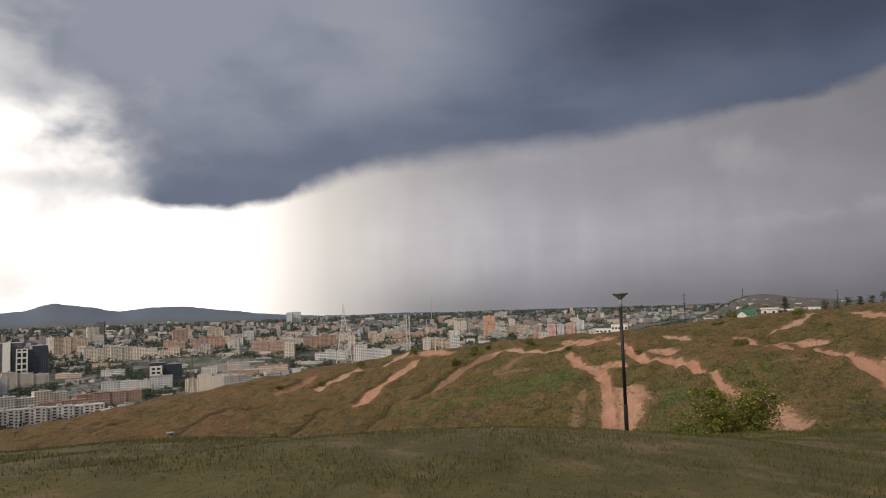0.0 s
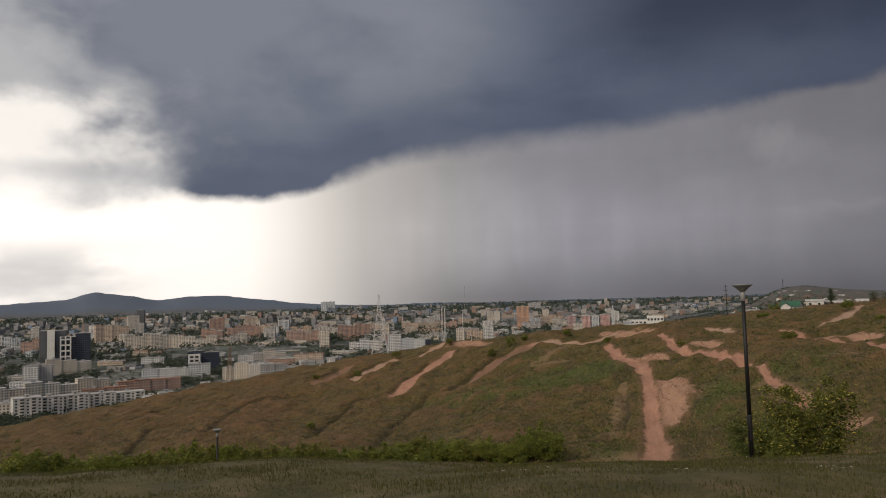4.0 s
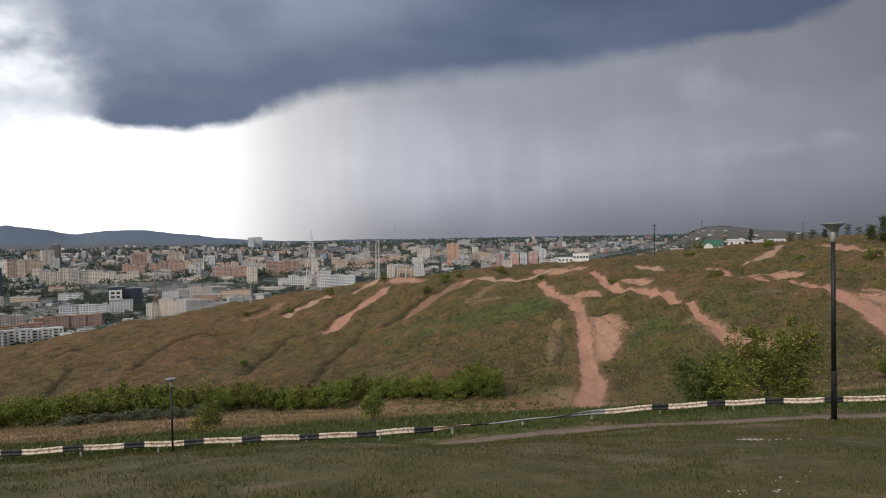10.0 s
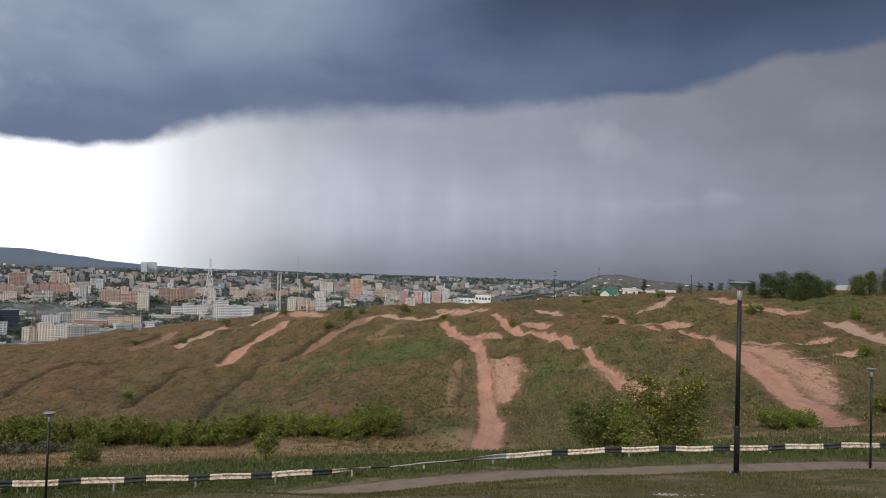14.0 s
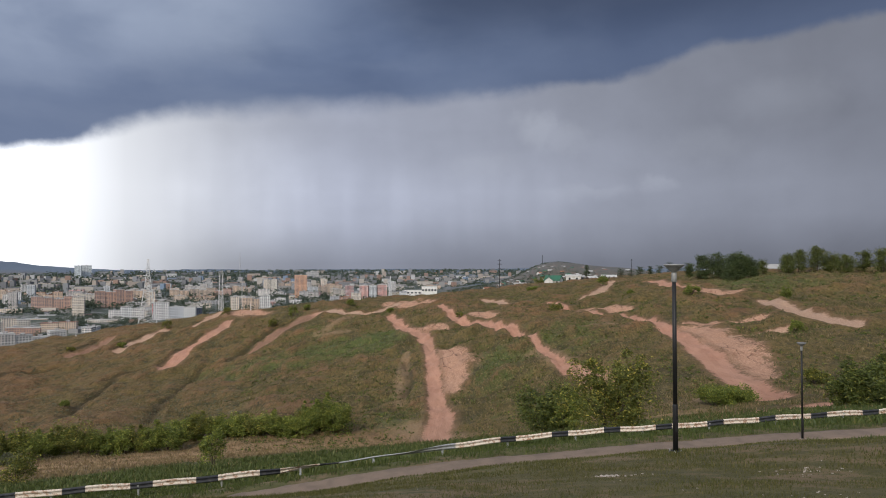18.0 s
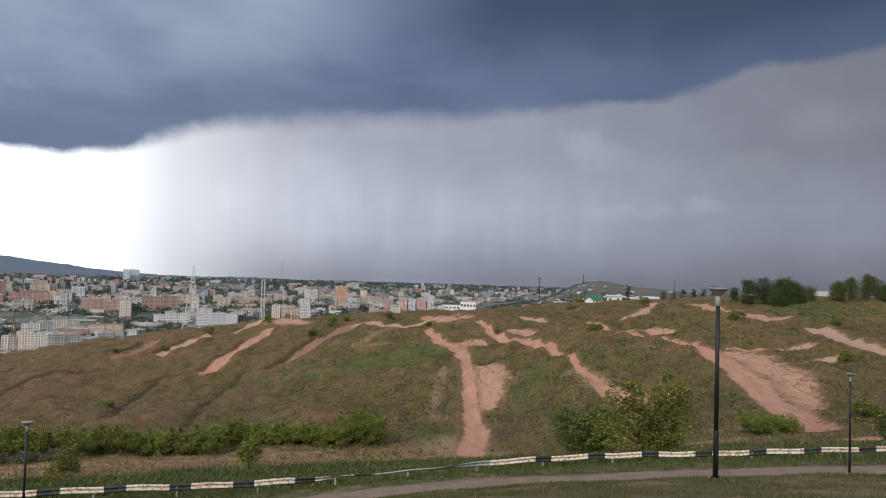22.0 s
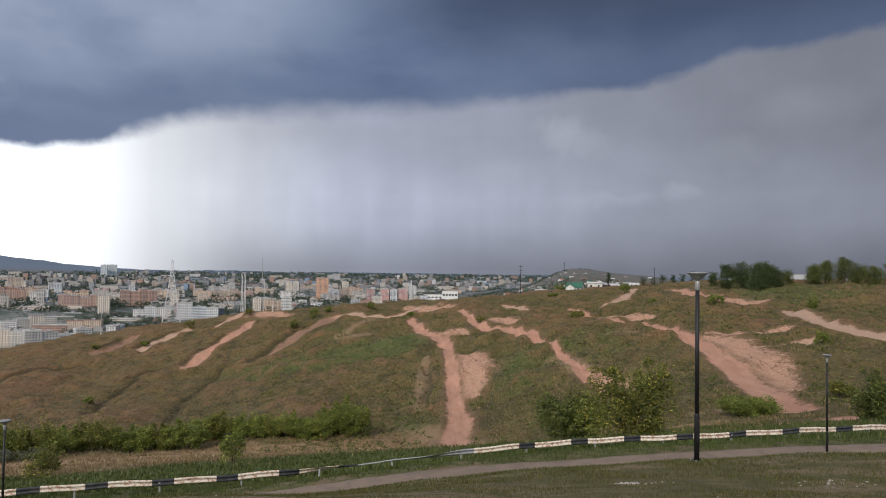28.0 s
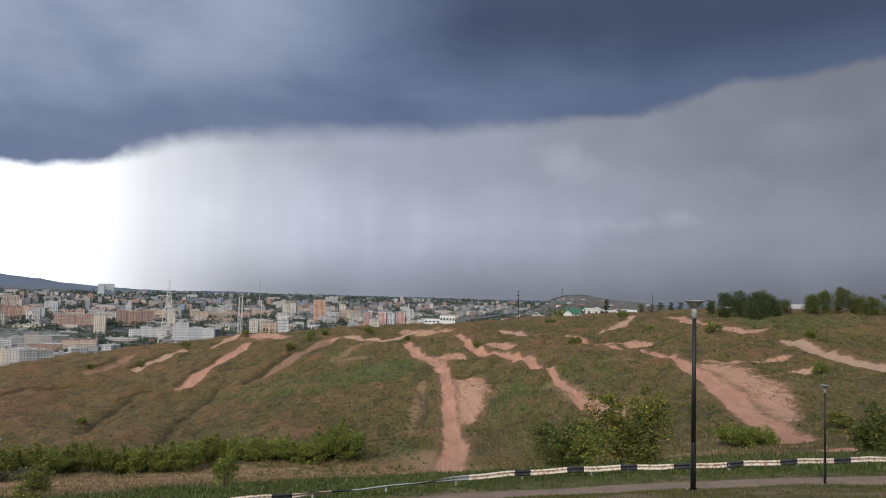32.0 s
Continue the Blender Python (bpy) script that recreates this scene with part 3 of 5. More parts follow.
# bare earth: ridden trails and eroded banks on the hill, as lines of x, y and half width
TRAILS = [
    [(-144.8, 300.2, 2.3), (-140.4, 308.3, 2.6), (-139.7, 326.0, 2.4)],
    [(-127.2, 305.6, 2.5), (-124.5, 316.7, 2.5), (-120.8, 326.6, 2.5), (-118.2, 333.5, 3.0)],
    [(-104.9, 331.2, 1.6), (-102.3, 341.3, 2.5), (-98.3, 355.5, 2.5)],
    [(-97.0, 277.3, 3.6), (-96.5, 287.5, 3.4), (-95.6, 300.5, 3.0), (-91.6, 310.2, 2.6), (-88.0, 319.1, 2.8), (-87.7, 328.8, 2.1)],
    [(-69.3, 277.8, 1.3), (-65.1, 285.6, 2.0), (-60.7, 296.4, 3.0), (-55.5, 305.3, 2.6), (-49.6, 312.9, 2.9), (-42.4, 316.9, 2.5), (-32.0, 308.6, 2.4), (-24.1, 305.8, 2.4), (-17.6, 309.1, 2.5), (-11.2, 318.8, 2.5)],
    [(-13.2, 294.7, 1.8), (-8.5, 272.0, 2.4), (-5.0, 259.2, 2.5), (-0.7, 251.0, 2.5), (2.7, 252.8, 2.5)],
    [(0.2, 250.0, 2.0), (1.6, 241.9, 2.0), (2.5, 220.0, 1.9), (2.8, 208.3, 1.9), (3.1, 190.0, 2.0), (3.3, 176.6, 2.1), (3.9, 163.0, 2.6), (4.1, 156.3, 3.1), (2.9, 148.5, 3.4), (2.0, 138.0, 2.6)],
    [(6.3, 290.8, 1.4), (8.7, 282.8, 1.5), (12.9, 257.4, 1.9), (20.0, 240.8, 2.0), (27.6, 219.4, 2.1), (30.5, 203.0, 1.3), (31.5, 192.2, 1.1), (32.8, 177.3, 1.5), (33.4, 165.0, 2.0)],
    [(45.5, 254.6, 1.4), (47.3, 233.9, 1.6), (52.0, 218.3, 1.7), (57.0, 205.1, 1.7), (60.4, 192.3, 1.7), (59.6, 168.4, 2.2), (58.6, 154.1, 2.3), (57.2, 137.5, 2.8), (54.3, 119.1, 2.8), (51.6, 106.0, 3.2)],
    [(56.1, 250.7, 1.4), (65.1, 261.6, 2.4), (87.6, 321.5, 2.5)],
    [(87.3, 273.3, 2.5), (84.6, 249.5, 2.5), (84.7, 235.1, 2.5), (87.2, 230.5, 2.8)],
    [(93.4, 194.3, 1.8), (90.0, 179.9, 3.0), (88.4, 166.2, 2.4), (89.2, 158.4, 2.2), (90.7, 147.5, 1.8)],
    [(68.3, 157.4, 0.8), (73.2, 156.1, 1.2), (79.2, 155.8, 1.5), (82.3, 156.5, 0.9)],
    [(26.8, 295.8, 2.7), (30.1, 283.3, 2.4), (32.2, 267.1, 1.8)],
    [(38.9, 83.5, 2.4), (43.4, 85.2, 2.5), (49.1, 88.3, 2.5)],
]
# paler clay, cracked and crumbling
CLAY = [
    [(-1.0, 256.0, 4.0), (4.0, 254.0, 4.6), (7.0, 250.0, 2.6)],
    [(66.0, 178.0, 1.6), (72.0, 172.0, 2.2), (80.0, 168.0, 1.8)],
    [(6.6, 221.0, 2.6), (8.4, 208.0, 4.8), (9.0, 194.0, 5.4), (7.0, 180.0, 3.4)],
    [(33.0, 176.0, 1.0), (34.8, 166.0, 2.0), (36.6, 154.0, 3.2), (37.0, 143.0, 4.0)],
    [(64.3, 172.0, 3.6), (65.3, 164.3, 4.6), (64.3, 150.3, 4.4), (62.6, 136.1, 3.6), (59.1, 122.5, 2.6)],
    [(17.5, 261.3, 2.6), (22.6, 256.7, 4.0), (27.4, 246.8, 2.4)],
    [(51.6, 232.4, 2.4), (56.8, 225.5, 4.4), (62.0, 217.9, 2.6)],
    [(86.6, 218.3, 3.4), (89.5, 213.0, 4.8), (92.4, 209.4, 3.3)],
    [(-12.9, 323.9, 6.0), (-5.5, 311.7, 6.1), (3.0, 301.8, 2.8)],
    [(-87.6, 346.2, 6.5), (-81.8, 342.6, 6.5), (-76.7, 338.8, 6.1)],
]
# half overgrown paths and thin dry banks
FAINT = [
    [(-40.9, 285.8, 3.0), (-33.8, 296.0, 2.6), (-26.6, 306.5, 2.2)],
    [(-36.0, 280.0, 3.4), (-29.0, 280.4, 2.6)],
    [(-4.7, 228.0, 1.6), (-6.0, 202.0, 2.2), (-5.6, 176.0, 1.5)],
    [(29.8, 190.0, 2.6), (33.0, 172.0, 3.6)],
    [(46.0, 196.0, 3.0), (51.0, 190.0, 2.2)],
    [(-3.5, 156.0, 4.0), (1.0, 144.0, 5.0), (8.0, 140.0, 3.0)],
    [(26.0, 126.0, 2.6), (34.0, 118.0, 3.0), (44.0, 112.0, 2.4)],
]
# overgrown ruts, gullies and trail banks; their shade is painted dark as well
RUTS = [
    [(-179.1, 280.2, 1.0), (-177.1, 288.2, 1.3), (-167.7, 292.4, .9)],
    [(-150.3, 223.1, 1.5), (-156.3, 243.5, 1.8), (-159.9, 262.3, 1.6), (-153.4, 277.6, 1.3), (-142.5, 285.5, .9)],
    [(-200.3, 246.4, 1.1), (-200.6, 262.3, 1.3), (-196.1, 273.3, 1.0), (-181.6, 282.2, .8)],
    [(-101.6, 208.2, 1.7), (-108.9, 234.4, 1.6), (-109.5, 247.1, 1.4), (-110.8, 264.2, 1.0)],
    [(-72.0, 190.4, 1.8), (-80.2, 223.5, 1.8), (-81.8, 242.4, 1.2), (-83.2, 273.5, .9), (-70.5, 274.0, .9)],
    [(-157.0, 188.5, 1.4), (-177.8, 229.5, 1.3), (-172.7, 237.5, 1.0)],
    [(-114.1, 261.0, .9), (-108.0, 274.8, 1.1), (-98.0, 281.1, .8)],
    [(-73.0, 275.5, 1.8), (-70.1, 286.0, 2.0), (-66.8, 296.4, 1.9), (-62.0, 306.5, 1.6), (-54.0, 317.5, 1.2)],
    [(-149.2, 303.9, 1.3), (-146.8, 312.8, 1.6), (-145.9, 327.9, 1.2)],
    [(-131.3, 307.8, 1.2), (-128.0, 320.1, 1.5), (-124.3, 334.0, 1.2)],
    [(-101.5, 280.0, 1.1), (-100.0, 296.0, 1.2), (-95.0, 314.0, 1.0)], [(-109.0, 333.0, 1.0), (-105.7, 343.3, 1.2)],
    [(-5.3, 181.7, 1.2), (-3.5, 195.8, 1.2), (-4.7, 220.4, 1.0)],
]


def worn_line(x, y, lines):
    """1 on a line's middle, 0 at its rim, below 0 outside."""
    best = np.full(x.shape, -9.0)
    for line in lines:
        p = np.array([(*q, 1.3)[:3] for q in line])
        lo, hi = p[:, :2].min(0) - 16, p[:, :2].max(0) + 16
        k = np.where((x > lo[0]) & (x < hi[0]) & (y > lo[1]) & (y < hi[1]))[0]
        for a, b in zip(p[:-1], p[1:]):
            d = b[:2] - a[:2]
            t = np.clip(((x[k] - a[0]) * d[0] + (y[k] - a[1]) * d[1]) / (d @ d), 0, 1)
            w = a[2] + (b[2] - a[2]) * t
            off = np.hypot(x[k] - a[0] - d[0] * t, y[k] - a[1] - d[1] * t)
            best[k] = np.maximum(best[k], 1 - off / np.maximum(w, .3))
    return best


def mesh_object(name, verts, faces, mat, parent=None, smooth=False):
    me = bpy.data.meshes.new(name)
    verts, faces = np.asarray(verts, np.float32), np.asarray(faces, np.int32)
    me.vertices.add(len(verts))
    me.vertices.foreach_set("co", verts.ravel())
    n = faces.shape[1]
    me.loops.add(faces.size)
    me.loops.foreach_set("vertex_index", faces.ravel())
    me.polygons.add(len(faces))
    me.polygons.foreach_set("loop_start", np.arange(0, faces.size, n, dtype=np.int32))
    me.polygons.foreach_set("use_smooth", np.full(len(faces), smooth))
    me.update()
    me.validate()
    if mat:
        me.materials.append(mat)
    ob = new(name, me)
    if parent is not None:
        ob.parent = parent
    return ob


def grid_faces(rows, cols, wrap=False):
    i, j = np.meshgrid(np.arange(rows - 1), np.arange(cols if wrap else cols - 1), indexing="ij")
    k = (j + 1) % cols
    return np.stack([i * cols + j, i * cols + k, (i + 1) * cols + k, (i + 1) * cols + j], -1).reshape(-1, 4)


def hollow(x, y):
    """How deep the ruts and gullies are cut into the hill."""
    return np.clip(worn_line(x, y, RUTS) + .9, 0, 1.9) ** 1.5 * .55


def land():
    fan = np.r_[np.arange(-180, -58, 5.0), np.arange(-56, 46, .16), np.arange(48, 180, 5.0)]
    rings = np.r_[.004, np.linspace(.4, 12, 36), np.linspace(12.4, 46, 74), np.linspace(46.7, 100, 76), np.linspace(101, 420, 310), np.linspace(424, 640, 50), np.geomspace(650, 4900, 120)]
    a, r = np.meshgrid(np.radians(fan), rings)
    x, y = (r * np.sin(a)).ravel(), (r * np.cos(a)).ravel()
    bare, clay, rut = worn_line(x, y, TRAILS), worn_line(x, y, CLAY), worn_line(x, y, RUTS)
    z = ground(x, y) - hollow(x, y)
    z -= np.clip(bare + .15, 0, .6) * .8 * np.clip((r.ravel() - 60) / 60, 0, 1) + np.clip(clay + .1, 0, .7) * .7
    z += np.exp(-((bare + .38) / .26) ** 2) * .30 * np.clip((r.ravel() - 120) / 40, 0, 1)
    rr = r.ravel()
    b = np.degrees(np.arctan2(x, y))
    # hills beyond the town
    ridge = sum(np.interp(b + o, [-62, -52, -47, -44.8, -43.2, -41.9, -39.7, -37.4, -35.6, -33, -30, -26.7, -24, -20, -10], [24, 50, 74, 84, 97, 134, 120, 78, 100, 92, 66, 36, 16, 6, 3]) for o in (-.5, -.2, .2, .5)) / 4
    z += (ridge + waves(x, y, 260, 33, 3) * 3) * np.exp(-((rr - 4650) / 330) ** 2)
    z += (54 * np.exp(-((b - 9.8) / 3.4) ** 2) + 40 * np.exp(-((b - 15.5) / 5) ** 2) + 16 * np.exp(-((b - 4) / 2.6) ** 2)) * np.exp(-((rr - 1750) / 420) ** 2)
    z += np.clip((rr - 900) / 500, 0, 1) * waves(x, y, 900, 21, 4) * 5
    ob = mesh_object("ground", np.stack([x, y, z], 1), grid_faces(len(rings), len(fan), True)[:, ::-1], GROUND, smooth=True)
    dry = np.interp(b, [-60, -35, -22, -12, -4, 4, 14, 40], [.42, .44, .38, .22, .22, .24, .24, .20])
    knoll = waves(x, y, 46, 3, 4) * .5 + waves(x, y, 13, 9, 2) * .5
    dry = dry + np.clip((rr - 150) / 40, 0, 1) * np.interp(b, [-30, -8], [.15, .42]) * knoll
    dry = np.where(rr < 36, np.interp(rr, [6, 14, 26, 36], [.22, .08, -.02, -.06]), dry)
    dry = np.where((rr > 36) & (rr < 58), -.25, dry)
    field = np.exp(-((rr - np.interp(b, [-45, -30, -10, 2], [122, 124, 134, 134])) / 19) ** 2) * np.interp(b, [-2, 4], [1, 0])
    dry = np.where((rr > 58) & (rr < 165), np.interp(b, [-10, 6], [-.1, .05]) + field * 1.5, dry)
    field = np.where((rr > 58) & (rr < 165), field, 0)
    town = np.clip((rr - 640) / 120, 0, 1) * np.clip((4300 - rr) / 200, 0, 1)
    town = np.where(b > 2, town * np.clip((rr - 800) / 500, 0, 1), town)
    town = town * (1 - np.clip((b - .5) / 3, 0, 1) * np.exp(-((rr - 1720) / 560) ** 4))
    # how much of the painted haze tint the outer hills take
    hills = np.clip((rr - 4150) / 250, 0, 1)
    # greener hollows, and the lawn round the viewer
    lush = sum(h * np.exp(-((x - px) / sx) ** 2 - ((y - py) / sy) ** 2) for px, py, sx, sy, h in (
        (-46, 262, 34, 13, 1.0), (-20, 252, 16, 12, .9), (-46, 294, 14, 10, .6), (16, 186, 10, 26, .7), (38, 196, 14, 26, .55), (118, 240, 26, 26, .75), (96, 214, 14, 14, .4), (-8, 165, 8, 24, .6)))
    lush = np.where((rr > 36) & (rr < 96), np.maximum(lush, .55), np.where(rr <= 36, .32, lush))
    lawn = np.clip((48 - rr) / 8, 0, 1)
    # a part of the same painted haze tint on the rise beside the town
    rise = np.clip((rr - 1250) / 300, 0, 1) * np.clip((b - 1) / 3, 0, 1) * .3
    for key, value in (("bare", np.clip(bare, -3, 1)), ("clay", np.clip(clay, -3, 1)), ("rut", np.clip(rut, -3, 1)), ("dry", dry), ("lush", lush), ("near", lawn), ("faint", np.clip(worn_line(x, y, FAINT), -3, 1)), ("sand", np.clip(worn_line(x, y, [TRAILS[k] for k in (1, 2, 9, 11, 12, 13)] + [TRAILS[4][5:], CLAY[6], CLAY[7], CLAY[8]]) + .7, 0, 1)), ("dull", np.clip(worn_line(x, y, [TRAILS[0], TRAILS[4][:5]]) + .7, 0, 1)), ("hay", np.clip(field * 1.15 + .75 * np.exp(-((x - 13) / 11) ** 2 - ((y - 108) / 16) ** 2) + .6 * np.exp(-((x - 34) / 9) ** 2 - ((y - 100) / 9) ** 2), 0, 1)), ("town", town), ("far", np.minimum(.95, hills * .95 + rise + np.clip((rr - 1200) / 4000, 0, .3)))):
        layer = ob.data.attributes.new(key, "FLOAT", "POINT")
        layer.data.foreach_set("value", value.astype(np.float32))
    return tagged(ob, "grassy hillside with dry straw patches, sandy trails and a far plain", "ground", kind="structure")


land()


def z_at(x, y):
    return float(ground([x], [y])[0] - hollow(np.array([float(x)]), np.array([float(y)]))[0])


def footpath():
    fan = np.radians(np.arange(-58, 62, .5))
    deg = np.degrees(fan)
    near = np.interp(deg, BEARING, RING_R[1]) - .1
    rows = []
    for k, off in enumerate((-.12, 0, .45, .9, 1.35, 1.5, 1.62)):
        rr = near + off + .06 * np.sin(fan * 90 + k) + .05 * np.sin(fan * 213 + 2 * k)
        x, y = rr * np.sin(fan), rr * np.cos(fan)
        z = ground(x, y) + (.05 if 0 < k < 6 else -.10)
        rows.append(np.stack([x, y, z], 1))
    v = np.concatenate(rows)
    tagged(mesh_object("footpath", v, grid_faces(7, len(fan))[:, ::-1], ASPHALT, smooth=True), "narrow worn footpath crossing the grassy slope", "path", kind="structure")


footpath()

# ---- helpers for things ----
def empty(name, x, y, z, turn=0.0, label="", category="", group=""):
    ob = new(name)
    ob.matrix_world = pose(x, y, z, 0, 0, turn)
    return tagged(ob, label, category, group)


def part(name, bm, mat, parent, label="", smooth=False):
    me = bpy.data.meshes.new(name)
    bm.normal_update()
    bm.to_mesh(me)
    bm.free()
    me.materials.append(mat)
    if smooth:
        me.polygons.foreach_set("use_smooth", np.ones(len(me.polygons), bool))
    ob = new(name, me)
    ob.parent = parent
    if label:
        ob["label"] = label
    return ob


def lathe(profile, sides=20, bm=None, x=0.0, y=0.0):
    """A turned solid from (radius, height) pairs, capped at both ends."""
    bm = bm or bmesh.new()
    loops = []
    for rad, h in profile:
        loops.append([bm.verts.new((x + rad * math.cos(6.28318 * k / sides), y + rad * math.sin(6.28318 * k / sides), h)) for k in range(sides)])
    for lo, hi in zip(loops[:-1], loops[1:]):
        for k in range(sides):
            bm.faces.new((lo[k], lo[(k + 1) % sides], hi[(k + 1) % sides], hi[k]))
    bm.faces.new(loops[0][::-1])
    bm.faces.new(loops[-1])
    return bm


def box(x0, y0, z0, x1, y1, z1, bm=None, bevel=0.0):
    bm = bm or bmesh.new()
    v = [bm.verts.new((x, y, z)) for z in (z0, z1) for x, y in ((x0, y0), (x1, y0), (x1, y1), (x0, y1))]
    for f in ((3, 2, 1, 0), (4, 5, 6, 7), (0, 1, 5, 4), (1, 2, 6, 5), (2, 3, 7, 6), (3, 0, 4, 7)):
        bm.faces.new([v[i] for i in f])
    if bevel:
        bmesh.ops.bevel(bm, geom=bm.edges[:], offset=bevel, segments=1, affect="EDGES")
    return bm


def beam(a, b, w, bm):
    """A square bar from a to b."""
    a, b = Vector(a), Vector(b)
    d = (b - a).normalized()
    s = d.cross(Vector((0, 0, 1)) if abs(d.z) < .9 else Vector((1, 0, 0))).normalized() * w / 2
    t = d.cross(s).normalized() * w / 2
    lo = [bm.verts.new(a + p) for p in (s + t, s - t, -s - t, -s + t)]
    hi = [bm.verts.new(b + p) for p in (s + t, s - t, -s - t, -s + t)]
    for k in range(4):
        bm.faces.new((lo[k], lo[(k + 1) % 4], hi[(k + 1) % 4], hi[k]))
    bm.faces.new(lo[::-1])
    bm.faces.new(hi)
    return bm


# ---- street lamps ----
def street_lamp(x, y, top, lean=0.0):
    z = z_at(x, y) - .06
    h = top - z
    lamp = empty("street_lamp", x, y, z, 20, "black steel lamp post with a shallow dish head standing in grass", "street lamp", "lamps along the footpath")
    part("base_flange", lathe([(.15, 0), (.15, .08), (.10, .10)], 16), STEEL_DARK, lamp)
    for k in range(4):
        a = k * 1.5708 + .78
        part("bolt", lathe([(.016, .08), (.016, .125), (.008, .135)], 6, None, .125 * math.cos(a), .125 * math.sin(a)), STEEL_ZINC, lamp)
    part("lower_pole", lathe([(.059, .08), (.059, 1.12), (.052, 1.16)], 20), STEEL_DARK, lamp, smooth=True)
    part("pole", lathe([(.050, 1.12), (.045, h - .40)], 18), STEEL_DARK, lamp, smooth=True)
    part("hatch", box(-.030, -.066, .55, .030, -.050, .80, None, .004), STEEL_DARK, lamp)
    part("collar", lathe([(.050, h - .41), (.058, h - .39), (.058, h - .20), (.042, h - .185)], 18), LAMP_LENS, lamp, "pale grey collar", True)
    head = part("dish_head", lathe([(.045, h - .19), (.065, h - .16), (.15, h - .085), (.225, h - .030), (.240, h - .016), (.240, h - .004), (.20, h + .006), (.05, h + .012)], 32), LAMP_GREY, lamp, "grey conical dish head", True)
    part("glass_ring", lathe([(.061, h - .165), (.070, h - .166), (.146, h - .0915), (.140, h - .09)], 28), LAMP_LENS, head)
    return lamp


street_lamp(5.72, 16.35, 1.58)
street_lamp(-18.2, 30.05, -4.98)
street_lamp(19.72, 37.03, -2.57)


# ---- guard rail: corrugated beam with black and white paint, on short posts ----
RAIL_LINE = [(-62, 22.5), (-46, 30.5), (-34, 35.0), (-22, 38.6), (-13, 40.3), (-7, 41.9), (0, 44.2), (5.5, 45.8), (18, 46.0), (30, 45.8), (44, 45.6), (60, 46.5)]


def rail_point(s):
    """Place and direction at s metres from the line's start."""
    for (ax, ay), (bx, by) in zip(RAIL_LINE[:-1], RAIL_LINE[1:]):
        n = math.hypot(bx - ax, by - ay)
        if s <= n or (bx, by) == RAIL_LINE[-1]:
            return ax + (bx - ax) * s / n, ay + (by - ay) * s / n, (bx - ax) / n, (by - ay) / n
        s -= n


PROFILE = [(.00, .0), (.035, .03), (.075, .055), (.075, .095), (.02, .15), (.02, .21), (.075, .265), (.075, .305), (.035, .33), (.00, .36)]


def guard_rail():
    rail = empty("guard_rail", 0, 44, z_at(0, 44), 0, "weathered steel guard rail painted black and white beside the footpath", "guard rail")
    base = rail.matrix_world.translation

    def height(x):
        """Top edge above ground and how far the beam leans back, at x."""
        sag = math.exp(-((x + 3.6) / 4.2) ** 4)
        return .78 - .16 * sag, sag * 1.22

    def piece(s0, s1, mat, name, label=""):
        steps = max(2, int((s1 - s0) / .55) + 1)
        bm, loops = bmesh.new(), []
        for k in range(steps):
            x, y, dx, dy = rail_point(s0 + (s1 - s0) * k / (steps - 1))
            top, lean = height(x)
            top += .025 * math.sin(x * 1.7) + .02 * math.sin(x * .61)
            g = z_at(x, y)
            ring = []
            for skin in (0, 1):
                for out, up in (PROFILE if not skin else PROFILE[::-1]):
                    o, u = out - skin * .006 * 2, up - .36
                    o2, u2 = o * math.cos(lean) - u * math.sin(lean) * -1, u * math.cos(lean) + o * math.sin(lean)
                    ring.append(bm.verts.new((x + dy * o2 - base.x, y - dx * o2 - base.y, g + top + u2 - base.z)))
            loops.append(ring)
        n = len(loops[0])
        for lo, hi in zip(loops[:-1], loops[1:]):
            for k in range(n):
                bm.faces.new((lo[k], hi[k], hi[(k + 1) % n], lo[(k + 1) % n]))
        bm.faces.new(loops[0])
        bm.faces.new(loops[-1][::-1])
        part(name, bm, mat, rail, label)

    total = sum(math.hypot(b[0] - a[0], b[1] - a[1]) for a, b in zip(RAIL_LINE[:-1], RAIL_LINE[1:]))
    # where the long unpainted stretch lies along the line
    def s_of(x):
        lo, hi = 0.0, total
        for _ in range(40):
            mid = (lo + hi) / 2
            lo, hi = (mid, hi) if rail_point(mid)[0] < x else (lo, mid)
        return lo
    a, b, first = s_of(-4.9), s_of(2.0), s_of(5.9)
    s = first
    while s < total - 3.4:
        piece(s, s + 2.30, PAINT_WHITE, "white_panel")
        piece(s + 2.30, s + 3.36, PAINT_BLACK, "black_panel")
        s += 3.36
    piece(b, first - 1.05, PAINT_WHITE, "white_panel")
    piece(first - 1.05, first, PAINT_BLACK, "black_panel")
    piece(a, b, STEEL_ZINC, "bare_panel", "bent unpainted grey beam")
    s = a
    while s > 5:
        piece(s - 1.15, s, PAINT_BLACK, "black_panel")
        piece(s - 3.40, s - 1.15, PAINT_WHITE, "white_panel")
        s -= 3.40
    s = 2.0
    while s < total - 1:
        x, y, dx, dy = rail_point(s)
        top, lean = height(x)
        g = z_at(x, y)
        bm = box(-.05, .03, -.5, .05, .15, top - .06, None, .008)
        post = part("post", bm, STEEL_ZINC, rail)
        post.matrix_basis = Matrix.Translation((x - base.x, y - base.y, g - base.z)) @ Matrix.Rotation(math.atan2(dy, dx), 4, "Z") @ Matrix.Rotation(-lean * .25, 4, "X")
        part("spacer", box(-.05, -.03, top - .30, .05, .04, top - .12), STEEL_ZINC, post)
        s += 4.35


guard_rail()

